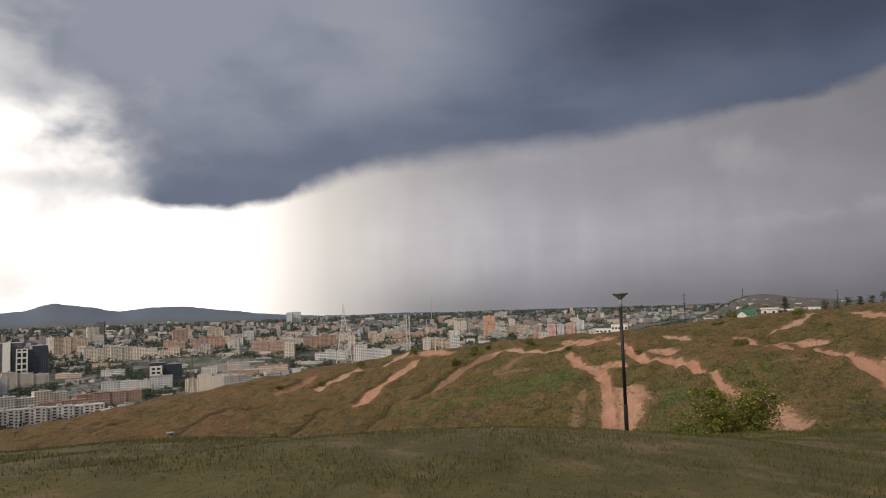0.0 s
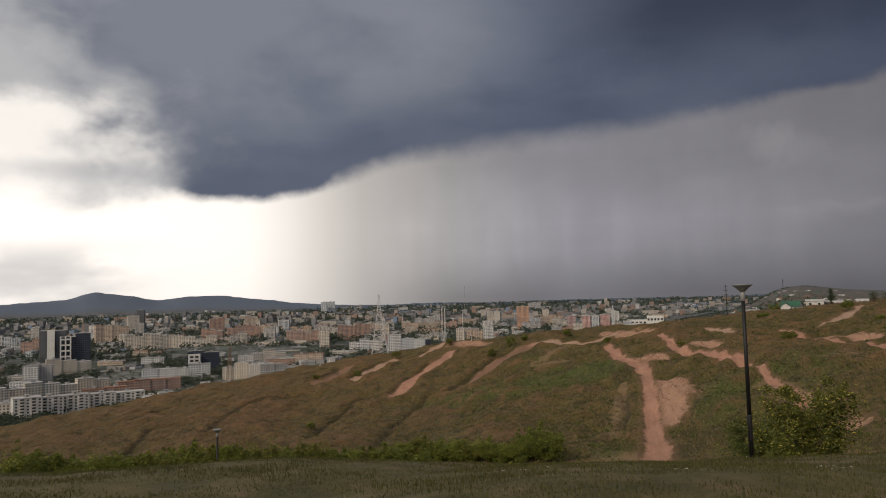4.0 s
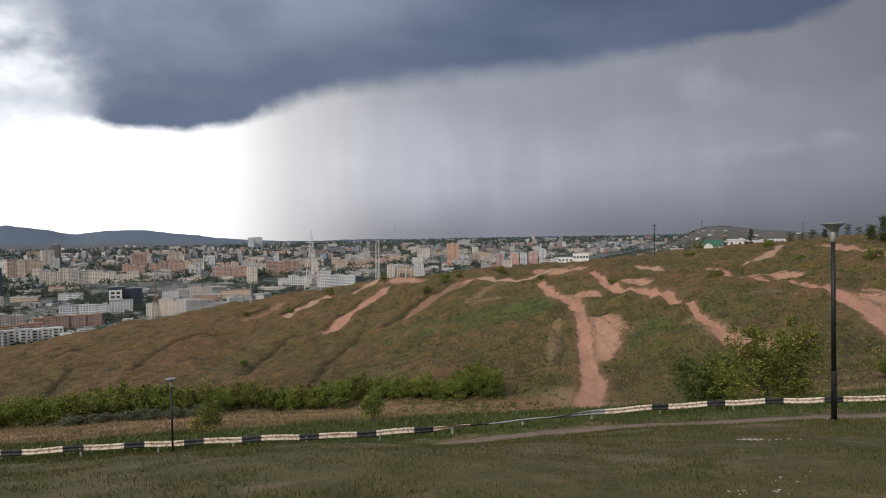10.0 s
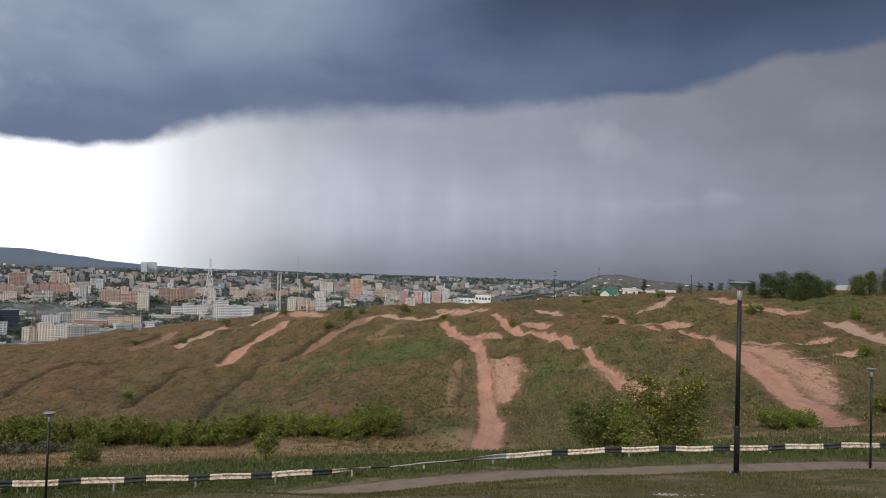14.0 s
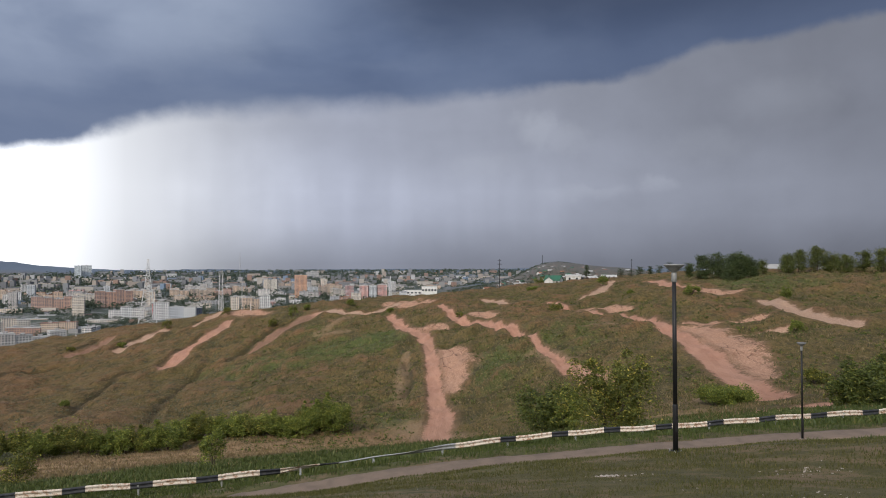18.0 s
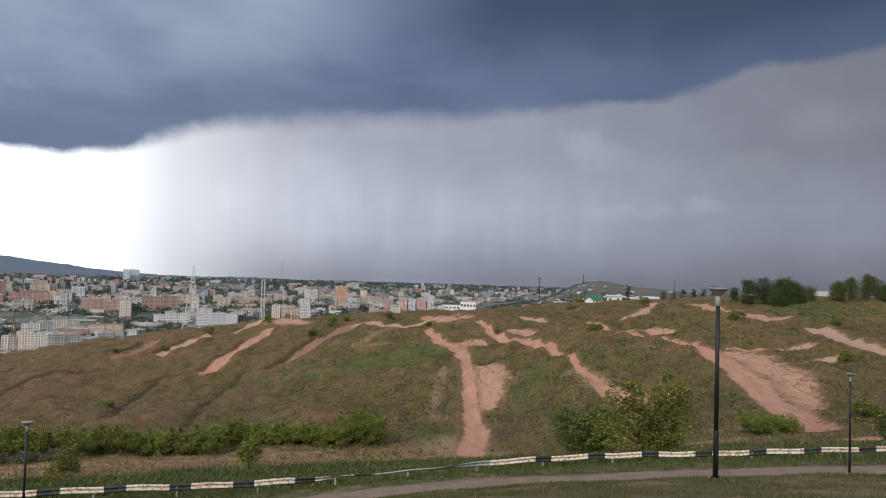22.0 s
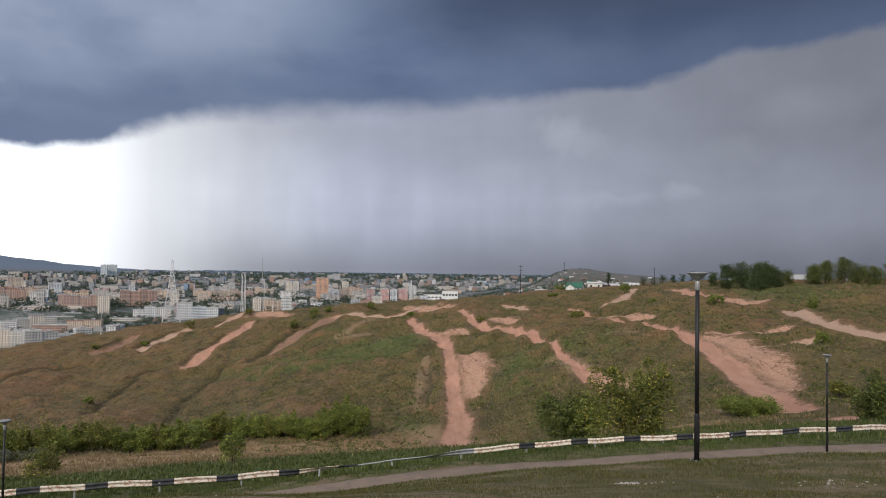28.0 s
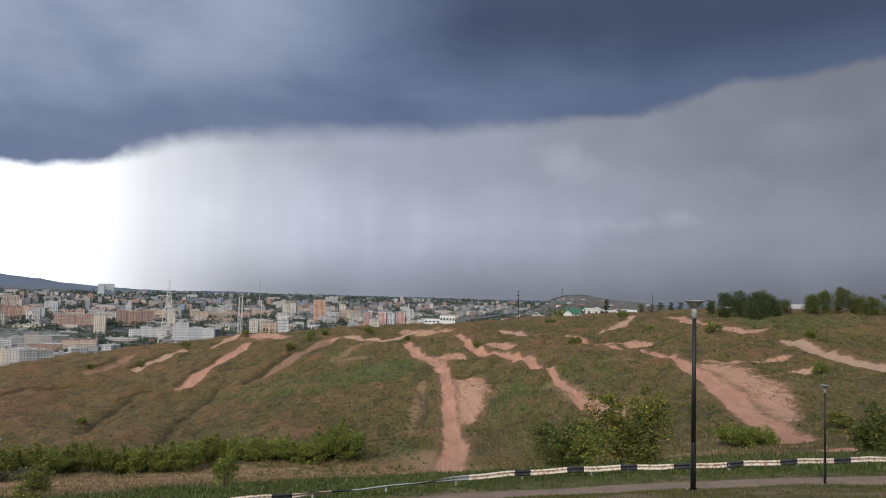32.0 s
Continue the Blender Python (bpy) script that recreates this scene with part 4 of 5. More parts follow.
# ---- trees and bushes ----
def leaves(centres, count, spread, size, rng, flat=1.0):
    """Many small leaves, each a folded pair of triangles, strewn round the clump centres."""
    c = centres[rng.randint(0, len(centres), count)]
    d = rng.normal(size=(count, 3))
    d /= np.linalg.norm(d, axis=1)[:, None]
    p = c[:, :3] + d * (rng.uniform(.25, 1, count) ** .6 * spread)[:, None] * c[:, 3:4] * np.array([1, 1, flat])
    a = rng.normal(size=(count, 3)) * np.array([1, 1, .6])
    a /= np.linalg.norm(a, axis=1)[:, None]
    b = np.cross(a, rng.normal(size=(count, 3)))
    b /= np.linalg.norm(b, axis=1)[:, None]
    s = rng.uniform(.6, 1.4, count)[:, None] * size
    n = np.cross(a, b)
    v = np.stack([p - a * s, p + b * s * .42 + n * s * .12, p + a * s, p - b * s * .42 + n * s * .12], 1)
    return v.reshape(-1, 3), np.arange(count * 4).reshape(-1, 4)


def limb(bm, a, b, ra, rb, sides=6):
    a, b = Vector(a), Vector(b)
    d = (b - a).normalized()
    s = d.cross(Vector((.3, .9, .1))).normalized()
    t = d.cross(s)
    lo = [bm.verts.new(a + (s * math.cos(k * 6.2832 / sides) + t * math.sin(k * 6.2832 / sides)) * ra) for k in range(sides)]
    hi = [bm.verts.new(b + (s * math.cos(k * 6.2832 / sides) + t * math.sin(k * 6.2832 / sides)) * rb) for k in range(sides)]
    for k in range(sides):
        bm.faces.new((lo[k], lo[(k + 1) % sides], hi[(k + 1) % sides], hi[k]))
    bm.faces.new(hi)


def bush(x, y, wide, high, mat, seed, count=2200, leaf=.16, name="bush", label="", category="bush", group="", stem=.10, clumps=26, tall=False, sink=.1, low=False):
    """Several stems that fork from one foot, and a ragged crown of leaf clumps."""
    rng = np.random.RandomState(seed)
    z = z_at(x, y) - sink
    thing = empty(name, x, y, z, rng.uniform(0, 360), label, category, group)
    cs = []
    puff = .155 * math.sqrt(wide * high)
    stems = 3 if tall else 5
    for k in range(stems):
        bm = bmesh.new()
        a = k * 6.2832 / stems + rng.uniform(-.5, .5)
        out = wide * rng.uniform(.10, .34) * (.45 if tall else 1)
        knee = (out * .5 * math.cos(a), out * .5 * math.sin(a), high * rng.uniform(.28, .42))
        tip = (out * math.cos(a + .3), out * math.sin(a + .3), high * rng.uniform(.62, .86) * (.75 if low else 1))
        limb(bm, (.12 * math.cos(a), .12 * math.sin(a), 0), knee, stem, stem * .66)
        limb(bm, knee, tip, stem * .66, stem * .22)
        for q in range(3):
            b = a + rng.uniform(-1.3, 1.3)
            end = (knee[0] + wide * .26 * math.cos(b), knee[1] + wide * .26 * math.sin(b), knee[2] + high * rng.uniform(.08, .34))
            limb(bm, knee, end, stem * .4, stem * .12, 5)
            cs.append((*end, puff * .8))
        cs.append((*tip, puff * .8))
        part("stem", bm, BARK, thing)
    for k in range(clumps):
        a, t = rng.uniform(0, 6.2832), rng.uniform(.03 if not tall else .25, 1)
        rad = wide * .5 * math.sin(min(1, .28 + .9 * (1 - t) + .18) * 1.5708) * rng.uniform(.35, 1.05)
        if low:
            t = math.sqrt(max(0, 1 - (rad / (wide * .55)) ** 2)) * rng.uniform(.25, .85)
        if tall:
            rad *= .7 * (1 - .55 * t) + .2
        cs.append((rad * math.cos(a), rad * math.sin(a), high * t * rng.uniform(.80, 1.06), puff * rng.uniform(.75, 1.25)))
    if (high > 4.5 or leaf == .12) and not tall:
        # long boughs that reach past the rest and break the outline
        cs = cs[:len(cs) - clumps * 2 // 3]
        for k in range(max(10, clumps // 3)):
            a, up = rng.uniform(0, 6.2832), rng.uniform(.25, 1.25)
            reach = rng.uniform(.55, 1.22)
            ex, ez = wide * .5 * math.cos(up) * reach, high * (.18 + .84 * math.sin(up) * reach)
            for q in (.45, .6, .74, .86, .95, 1.02):
                j = rng.normal(size=3) * puff * .25
                cs.append((ex * q * math.cos(a) + j[0], ex * q * math.sin(a) + j[1], ez * q + j[2], puff * (1.05 - .75 * q) * rng.uniform(.8, 1.2)))
    v, f = leaves(np.array(cs), int(count * 3.1), 1.35, leaf * .86, rng, .85)
    v[:, 2] = np.maximum(v[:, 2], .02)
    mesh_object("crown", v, f, mat, thing)
    return thing


def pine(x, y, high, wide, seed, count=2600, mat=None, label="dark green pine with a broad uneven crown on the hilltop", category="tree", group="hilltop trees", full=1.0):
    rng = np.random.RandomState(seed)
    thing = empty("pine_tree", x, y, z_at(x, y) - .2, rng.uniform(0, 360), label, category, group)
    bm = bmesh.new()
    limb(bm, (0, 0, 0), (.1, .1, high * .55), high * .028, high * .018, 8)
    limb(bm, (.1, .1, high * .55), (.2, 0, high * .95), high * .018, high * .004, 8)
    cs = []
    for k in range(44):
        t = rng.uniform(.12, .98)
        a = rng.uniform(0, 6.2832)
        reach = wide * .5 * (1.06 - t * .55) * min(1, .35 + t * 1.6) * rng.uniform(.5, 1.1)
        end = (reach * math.cos(a), reach * math.sin(a), high * t + reach * rng.uniform(-.1, .25))
        limb(bm, (.1, .05, high * t * .92), end, high * .008, high * .002, 5)
        for q in (.55, 1.0):
            cs.append((end[0] * q, end[1] * q, end[2] - (1 - q) * .05 * high, high * rng.uniform(.065, .12) * full))
    part("trunk", bm, BARK, thing)
    v, f = leaves(np.array(cs), int(count * 1.7), 1.3, high * .024, rng, .62 if full == 1 else .95)
    mesh_object("crown", v, f, mat or LEAF_DARK, thing)
    return thing


# the large bushes behind the rail
bush(13.9, 53.6, 7.8, 5.8, LEAF_YELLOW, 11, 6800, .12, "bush", "tall yellowing bush with dead twigs behind the guard rail", clumps=70)
bush(15.6, 92, 8.5, 6.6, LEAF_MID, 12, 4200, .20, "bush", "dense green bush beside a taller yellowing one", clumps=30)
bush(18.6, 90.5, 5.6, 5.6, LEAF_GREEN, 13, 2200, .20, "bush", "dense green bush beside a taller yellowing one", clumps=20)
bush(45.0, 106, 8.6, 3.0, LEAF_GREEN, 14, 5200, .15, "bush", "low green bush at the foot of a sandy bank", clumps=44, low=True)
bush(46.4, 74, 6.6, 4.4, LEAF_MID, 15, 5200, .18, "bush", "dark green bush behind the guard rail", clumps=40)
bush(51.5, 76, 8.0, 6.0, LEAF_MID, 16, 3600, .18, "bush", "dark green bush behind the guard rail", clumps=30)

# ---- the town on the plain ----
WALLS = {
    "panel": facade_material("grey_panel_wall", (0.588, 0.580, 0.571), (0.487, 0.470, 0.462)),
    "beige": facade_material("beige_plaster_wall", (0.638, 0.588, 0.521), (0.521, 0.479, 0.428)),
    "white": facade_material("white_plaster_wall", (0.672, 0.689, 0.706), (0.622, 0.638, 0.672), bay=3.6, wide=.6),
    "grey": facade_material("grey_plaster_wall", (0.470, 0.470, 0.479), (0.370, 0.370, 0.378)),
    "brick": facade_material("red_brick_wall", (0.420, 0.285, 0.235), (0.353, 0.227, 0.181)),
    "tan": facade_material("tan_brick_wall", (0.554, 0.445, 0.353), (0.454, 0.361, 0.294)),
    "orange": facade_material("orange_brick_wall", (0.554, 0.350, 0.245), (0.462, 0.260, 0.168)),
    "pink": facade_material("pink_plaster_wall", (0.521, 0.302, 0.286), (0.622, 0.571, 0.554)),
    "blue": facade_material("pale_blue_wall", (0.521, 0.605, 0.672), (0.454, 0.529, 0.613)),
    "dark": facade_material("dark_tower_wall", (0.084, 0.088, 0.101), (0.109, 0.113, 0.126), bay=4, wide=.7, tall=.7),
    "glass": facade_material("blue_glass_wall", (0.059, 0.076, 0.118), (0.084, 0.101, 0.143), (0.034, 0.042, 0.063), 3, 3.3, .85, .8),
}
NAMES = {"panel": "grey panel", "beige": "beige plastered", "white": "white plastered", "grey": "grey concrete", "brick": "red brick", "tan": "tan brick",
         "orange": "orange brick", "pink": "pink and white", "blue": "pale blue", "dark": "dark clad", "glass": "dark blue glazed"}
ROOF = worn("grey_roofing", (.46, .455, .45), (.33, .325, .32), .12, .4, .7, .9, 0, .2, 2, vary=.35)
ROOF_RED = worn("rusty_sheet_roofing", (.33, .155, .10), (.24, .125, .085), .3, .4, .7, .8, 0, .2, 3, vary=.25)
ROOF_GREEN = worn("green_sheet_roofing", (.035, .14, .085), (.05, .11, .075), .3, .4, .7, .6, 0, .2, 3)
WHITE_TRIM = worn("white_trim", (.74, .73, .71), (.60, .58, .55), .4, .45, .7, .7, 0, .1, 4, vary=.06)
PANE = worn("dark_window_glass", (.040, .046, .055), (.07, .08, .09), .5, .4, .7, .15, 0, .02, 4, vary=.3)
LOGGIA = worn("painted_balcony_front", (.74, .70, .66), (.56, .50, .45), .4, .45, .7, .8, 0, .1, 4, vary=.12)
SIGN_RED = worn("red_sign_sheet", (.55, .03, .03), (.45, .04, .04), .5, .45, .7, .5, 0, .05, 4)
CONCRETE = worn("stained_concrete", (.78, .74, .70), (.64, .60, .56), .3, .4, .7, .9, 0, .3, 5)


def building(x, y, w, h, style, turn=0.0, deep=13.0, group="town houses"):
    z = plain_height(math.hypot(x, y)) if math.hypot(x, y) > 740 else z_at(x, y)
    shape = "tower" if h > 1.3 * w else "block"
    b = empty("apartment_building", x, y, z - 2.0, turn, f"{NAMES[style]} apartment {shape} with rows of dark windows", "building", group)
    w2, d2, h = w / 2, deep / 2, h + 2.0
    cover = ROOF if style not in ("brick", "tan") or int(x) % 3 else ROOF_RED
    n = 1 if w < 34 or shape == "tower" else int(w / 17)
    for k in range(n):
        # sections stand a little higher, lower, forward or back
        lo, hi = -w2 + w * k / n, -w2 + w * (k + 1) / n
        up = 0 if n == 1 else ((k * 5 + int(x)) % 3 - 1) * (2.9 if h > 17 else .5)
        off = 0 if n == 1 else ((k * 7 + int(y)) % 3 - 1) * 1.1
        part("wall", box(lo, -d2 + off, 0, hi, d2 + off, h + up), WALLS[style], b)
        roof = part("roof", box(lo - .3, -d2 - .35 + off, h + up, hi + .3, d2 + .35 + off, h + up + .6), cover, b)
        cx = (lo + hi) / 2
        part("stair_head", box(cx - 2.2, -1.8 + off, h + up + .55, cx + 2.2, 1.8 + off, h + up + 2.9), WALLS["grey"], roof)
    return b, h


def panel_block(x, y, w, h, turn):
    """A block of prefabricated panels whose windows and loggias can be told apart."""
    b, h = building(x, y, w, h, "grey", turn, 14.0, "panel blocks below the hill")
    tagged(b, "grey nine-storey panel block with white loggias below the hill", "building")
    for child in b.children:
        if child.name.startswith("wall"):
            child.data.materials[0] = CONCRETE
    w2, floors = w / 2, int((h - 3) / 2.85)
    bays = max(3, int(w / 4.2))
    glass = box(-.85, -.12, 0, .85, 0, 1.5)
    first, front, broad = None, None, None
    for i in range(bays):
        cx = -w2 + w * (i + .5) / bays
        for k in range(floors):
            cz = h - 2.6 - k * 2.85
            if i % 2 == 1:
                if front is None:
                    front = part("loggia_front", box(-1.7, -.85, -.4, 1.7, 0, .75), LOGGIA, b)
                    ob = front
                else:
                    ob = new("loggia_front", front.data)
                    ob.parent = b
                ob.location = (cx, -7.0, cz)
                cz += .25
            # a dark glass-coloured sheet stands in for each loggia's shaded recess
            if i % 2 == 1:
                if broad is None:
                    broad = part("loggia_opening", box(-1.65, -.12, 0, 1.65, 0, 1.35), PANE, b)
                    ob = broad
                else:
                    ob = new("loggia_opening", broad.data)
                    ob.parent = b
            elif first is None:
                first = part("window", glass, PANE, b)
                ob = first
            else:
                ob = new("window", first.data)
                ob.parent = b
            ob.location = (cx, -7.02, cz + (.55 if i % 2 else 0))
    part("stripe", box(-w2 - .12, -7.12, 0, -w2 + 1.2, 7.1, h), WHITE_TRIM, b)
    return b


# x, y, width, height and finish of the buildings that stand out
QUARTER_A = [
    (-563, 547, 24, 21, "panel"),
    (-557, 567, 23, 19, "panel"),
    (-549, 591, 24, 18, "panel"),
    (-541, 618, 25, 16, "panel"),
    (-531, 644, 33, 14, "panel"),
    (-488, 627, 15, 12, "panel"),
    (-492, 656, 15, 12, "panel"),
    (-668, 682, 128, 17, "beige"),
    (-1043, 1071, 43, 56, "dark"),
    (-990, 1066, 49, 48, "glass"),
    (-861, 899, 82, 20, "beige"),
    (-796, 781, 19, 26, "white"),
    (-792, 798, 20, 25, "grey"),
    (-603, 694, 46, 11, "brick"),
    (-588, 752, 73, 14, "brick"),
    (-643, 861, 66, 15, "white"),
    (-598, 869, 29, 21, "white"),
    (-661, 971, 46, 27, "glass"),
]
QUARTER_B = [
    (-1251, 1423, 22, 47, "tan"),
    (-1237, 1435, 19, 46, "tan"),
    (-1282, 1529, 39, 39, "tan"),
    (-1512, 1857, 32, 53, "beige"),
    (-1526, 1910, 21, 68, "dark"),
    (-1372, 1713, 23, 37, "beige"),
    (-1061, 1322, 56, 30, "beige"),
    (-1018, 1342, 48, 27, "beige"),
    (-976, 1361, 50, 24, "beige"),
    (-933, 1379, 47, 21, "beige"),
    (-1095, 1668, 36, 49, "brick"),
    (-1021, 1537, 52, 28, "brick"),
    (-1011, 1662, 84, 28, "brick"),
    (-1123, 1886, 36, 45, "tan"),
    (-898, 1462, 38, 16, "beige"),
    (-988, 1848, 18, 34, "white"),
    (-810, 1602, 38, 28, "tan"),
    (-794, 1565, 46, 21, "brick"),
]
QUARTER_C = [
    (-457, 856, 72, 22, "grey"),
    (-560, 1028, 43, 13, "brick"),
    (-618, 1023, 24, 17, "white"),
    (-612, 1084, 54, 18, "beige"),
    (-531, 871, 52, 20, "beige"),
    (-695, 1656, 68, 29, "brick"),
    (-465, 1294, 27, 30, "white"),
    (-441, 1302, 25, 22, "white"),
    (-419, 1310, 22, 20, "white"),
    (-419, 1362, 12, 16, "glass"),
    (-698, 1605, 41, 34, "brick"),
    (-668, 1628, 35, 36, "brick"),
    (-766, 1517, 80, 24, "brick"),
    (-723, 1527, 24, 22, "tan"),
    (-894, 1446, 37, 23, "beige"),
    (-1000, 1674, 34, 32, "brick"),
    (-718, 1867, 55, 23, "tan"),
    (-634, 1897, 47, 19, "tan"),
]
QUARTER_D = [
    (-593, 1962, 65, 20, "tan"),
    (-543, 1977, 45, 17, "brick"),
    (-318, 1898, 32, 60, "orange"),
    (-466, 2176, 19, 38, "beige"),
    (-444, 2180, 19, 38, "beige"),
    (-410, 1881, 30, 24, "white"),
    (-495, 3263, 57, 32, "grey"),
    (-183, 1816, 20, 36, "pink"),
    (-145, 1819, 22, 36, "pink"),
    (-124, 1821, 19, 36, "white"),
    (-101, 1822, 24, 38, "pink"),
    (-255, 2009, 64, 29, "tan"),
    (-1535, 3256, 28, 57, "blue"),
    (-1527, 3315, 43, 57, "blue"),
    (-1094, 2023, 27, 28, "white"),
    (-1393, 1049, 17, 76, "blue"),
    (-1424, 1091, 21, 90, "blue"),
    (-1431, 1115, 19, 88, "blue"),
]
QUARTER_E = [
    (-1547, 1297, 159, 26, "white"),
    (-1446, 1337, 72, 25, "white"),
    (-1548, 1257, 52, 64, "beige"),
    (-831, 633, 22, 39, "orange"),
    (-664, 505, 21, 24, "orange"),
    (-609, 555, 36, 13, "beige"),
    (-813, 655, 29, 23, "beige"),
]
HEROES = QUARTER_A + QUARTER_B + QUARTER_C + QUARTER_D + QUARTER_E

for k, (x, y, w, h, style) in enumerate(HEROES):
    turn = -math.degrees(math.atan2(x, y)) + (9 if style == "panel" else (k * 37 % 29) - 14)
    if style == "panel":
        panel_block(x, y, w, h, turn)
    else:
        b, hh = building(x, y, w, h, style, turn, min(26, max(12, w * .8)) if h > w else 13.0)
        if (x, y) == (-465, 1294):
            part("red_sign", box(-w * .5 - .6, -8.2, hh * .35, -w * .5 + 5.5, -6, hh * .95), SIGN_RED, b, "red advertising panel")
        if style == "dark" and w > 40:
            part("white_strip", box(-w * .18, -w * .40 - 2.2, 0, w * .10, -w * .40 + 2, hh + 1.5), WHITE_TRIM, b)
        if style == "glass" and w > 40:
            bm = bmesh.new()
            for i in range(3):
                box(-w * .5 + i * w * .16, -15, 0, -w * .5 + i * w * .16 + 2.2, -8, hh - 1, bm)
            for i in range(5):
                box(-w * .5, -14.6, 2 + i * hh / 5, -w * .5 + w * .36, -9, 4.6 + i * hh / 5, bm)
            part("white_frame", bm, WHITE_TRIM, b)

rng = np.random.RandomState(42)
TAKEN = [(x, y, max(w, 20)) for x, y, w, h, s in HEROES]


def spot(lo, hi, b0, b1, room):
    for _ in range(60):
        r, b = math.sqrt(rng.uniform(lo * lo, hi * hi)), radians(rng.uniform(b0, b1))
        x, y = r * math.sin(b), r * math.cos(b)
        if all(abs(x - p) + abs(y - q) > (n + room) * .62 for p, q, n in TAKEN):
            TAKEN.append((x, y, room))
            return x, y
    return None


STYLES = ["beige"] * 8 + ["white"] * 6 + ["brick"] * 3 + ["tan"] * 5 + ["grey"] * 6 + ["blue"] + ["pink"]
for k in range(165):
    p = spot(880, 2400, -50, 2, 46)
    if p is None:
        continue
    style = STYLES[rng.randint(len(STYLES))]
    kind = rng.uniform()
    w, h = (rng.uniform(22, 60), rng.uniform(6, 13)) if kind < .72 else ((rng.uniform(30, 62), rng.uniform(17, 25)) if kind < .92 else (rng.uniform(15, 21), rng.uniform(28, 40)))
    if math.hypot(*p) < 1250:
        h = min(h, 12)
    building(*p, w, h, style, -math.degrees(math.atan2(*p)) * .3 + (rng.randint(2) * 90 if kind < .6 else 0) + rng.uniform(-8, 8) + 10, 12.5 if h < 30 else w * .8)


def far_town():
    """The countless blocks towards the horizon."""
    m, N = material("far_walls")
    one = N.node("ShaderNodeNewGeometry").outputs["Random Per Island"]
    co = N.node("ShaderNodeNewGeometry").outputs["Position"]
    s = N.node("ShaderNodeSeparateXYZ", {0: co}).outputs
    col = N.ramp(one, [(0, (.16, .165, .18)), (.26, (.28, .275, .275)), (.44, (.37, .32, .28)), (.58, (.31, .21, .17)), (.70, (.50, .50, .51)), (.77, (.24, .25, .27)), (.88, (.46, .42, .38)), (.95, (.20, .27, .38))], "CONSTANT")
    surface(N, N.mix(N.step(N.noise(co, .05, 4, .6), .4, .7, 0, .30), col, (.20, .20, .205)), .85)
    v, f = [], []
    for k in range(1700):
        near = k < 480
        r = math.sqrt(rng.uniform(900 ** 2, 2400 ** 2)) if near else (rng.uniform(2300, 3300) if k % 5 else rng.uniform(3300, 4300))
        b = radians(rng.uniform(-52, 3.5 if r < 2600 else 8))
        x, y = r * math.sin(b), r * math.cos(b)
        if near and any(abs(x - p) + abs(y - q) < n * .62 for p, q, n in TAKEN):
            continue
        z = plain_height(r) - 3
        kind = rng.uniform()
        w, d, h = rng.uniform(8, 34), rng.uniform(8, 13), rng.uniform(3, 7) if near else rng.uniform(4, 12)
        if not near and kind > .84:
            w, d, h = rng.uniform(11, 19), rng.uniform(12, 18), rng.uniform(16, 30)
        elif not near and kind > .55:
            w, h = rng.uniform(24, 60), rng.uniform(11, 18)
        a = rng.uniform(-.3, .3) + (1.57 if rng.uniform() < .35 else 0) + .2
        c, sn = math.cos(a), math.sin(a)
        n = len(v)
        for zz in (0, h + 3):
            for px, py in ((-w / 2, -d / 2), (w / 2, -d / 2), (w / 2, d / 2), (-w / 2, d / 2)):
                v.append((x + px * c - py * sn, y + px * sn + py * c, z + zz))
        f += [(n, n + 1, n + 5, n + 4), (n + 1, n + 2, n + 6, n + 5), (n + 2, n + 3, n + 7, n + 6), (n + 3, n, n + 4, n + 7), (n + 4, n + 5, n + 6, n + 7)]
    tagged(mesh_object("far_buildings", v, f, m), "countless low and tall houses spread over the hazy plain", "town", kind="stuff")


far_town()


def far_trees():
    """Street trees and parks of the town, as ragged clumps."""
    def crowns(count, lo, hi, b0, b1, bare, small, large, per, leaf):
        r = np.sqrt(rng.uniform(lo * lo, hi * hi, count))
        b = np.radians(rng.uniform(b0, b1, count))
        x, y = r * np.sin(b), r * np.cos(b)
        keep = waves(x, y, 230, 51, 3) + .8 * waves(x, y, 70, 52, 2) > bare
        for p, q, n in TAKEN:
            keep &= np.abs(x - p) + np.abs(y - q) > n * .60
        x, y, r = x[keep], y[keep], r[keep]
        z = np.where(r > 780, plain_height(r), ground(x, y, False))
        size = rng.uniform(small, large, len(x))
        return leaves(np.stack([x, y, z + size * .8, size], 1), len(x) * per, 1.0, leaf, rng, .85)
    v, f = [], []
    for job in ((9000, 700, 1500, -54, 2, .10, 3.5, 7.5, 26, 1.5), (1500, 560, 800, -58, -44, -.6, 3.5, 6.5, 34, 1.2), (17000, 1500, 2900, -54, 6, -.15, 5, 10, 8, 3.0), (13000, 2900, 4600, -54, 14, -.4, 6, 11, 4, 5.0)):
        vv, ff = crowns(*job)
        f.append(ff + sum(len(q) for q in v))
        v.append(vv)
    v, f = np.concatenate(v), np.concatenate(f)
    tagged(mesh_object("far_trees", v, f, LEAF_FAR), "dark green street trees and groves between the houses", "trees", kind="stuff")
    # belts of wood on the slopes of the rise to the right of the town
    cs = []
    for k in range(2600):
        r, b = rng.uniform(1350, 1850), radians(rng.uniform(2, 22))
        x, y = r * math.sin(b), r * math.cos(b)
        cs.append((x, y, far_rise(x, y) + 2.0, rng.uniform(2.5, 5)))
    v, f = leaves(np.array(cs), 34000, 1.2, 1.5, rng, .7)
    tagged(mesh_object("hillside_trees", v, f, LEAF_FAR), "dark trees between cottages on a distant hill", "trees", kind="stuff")


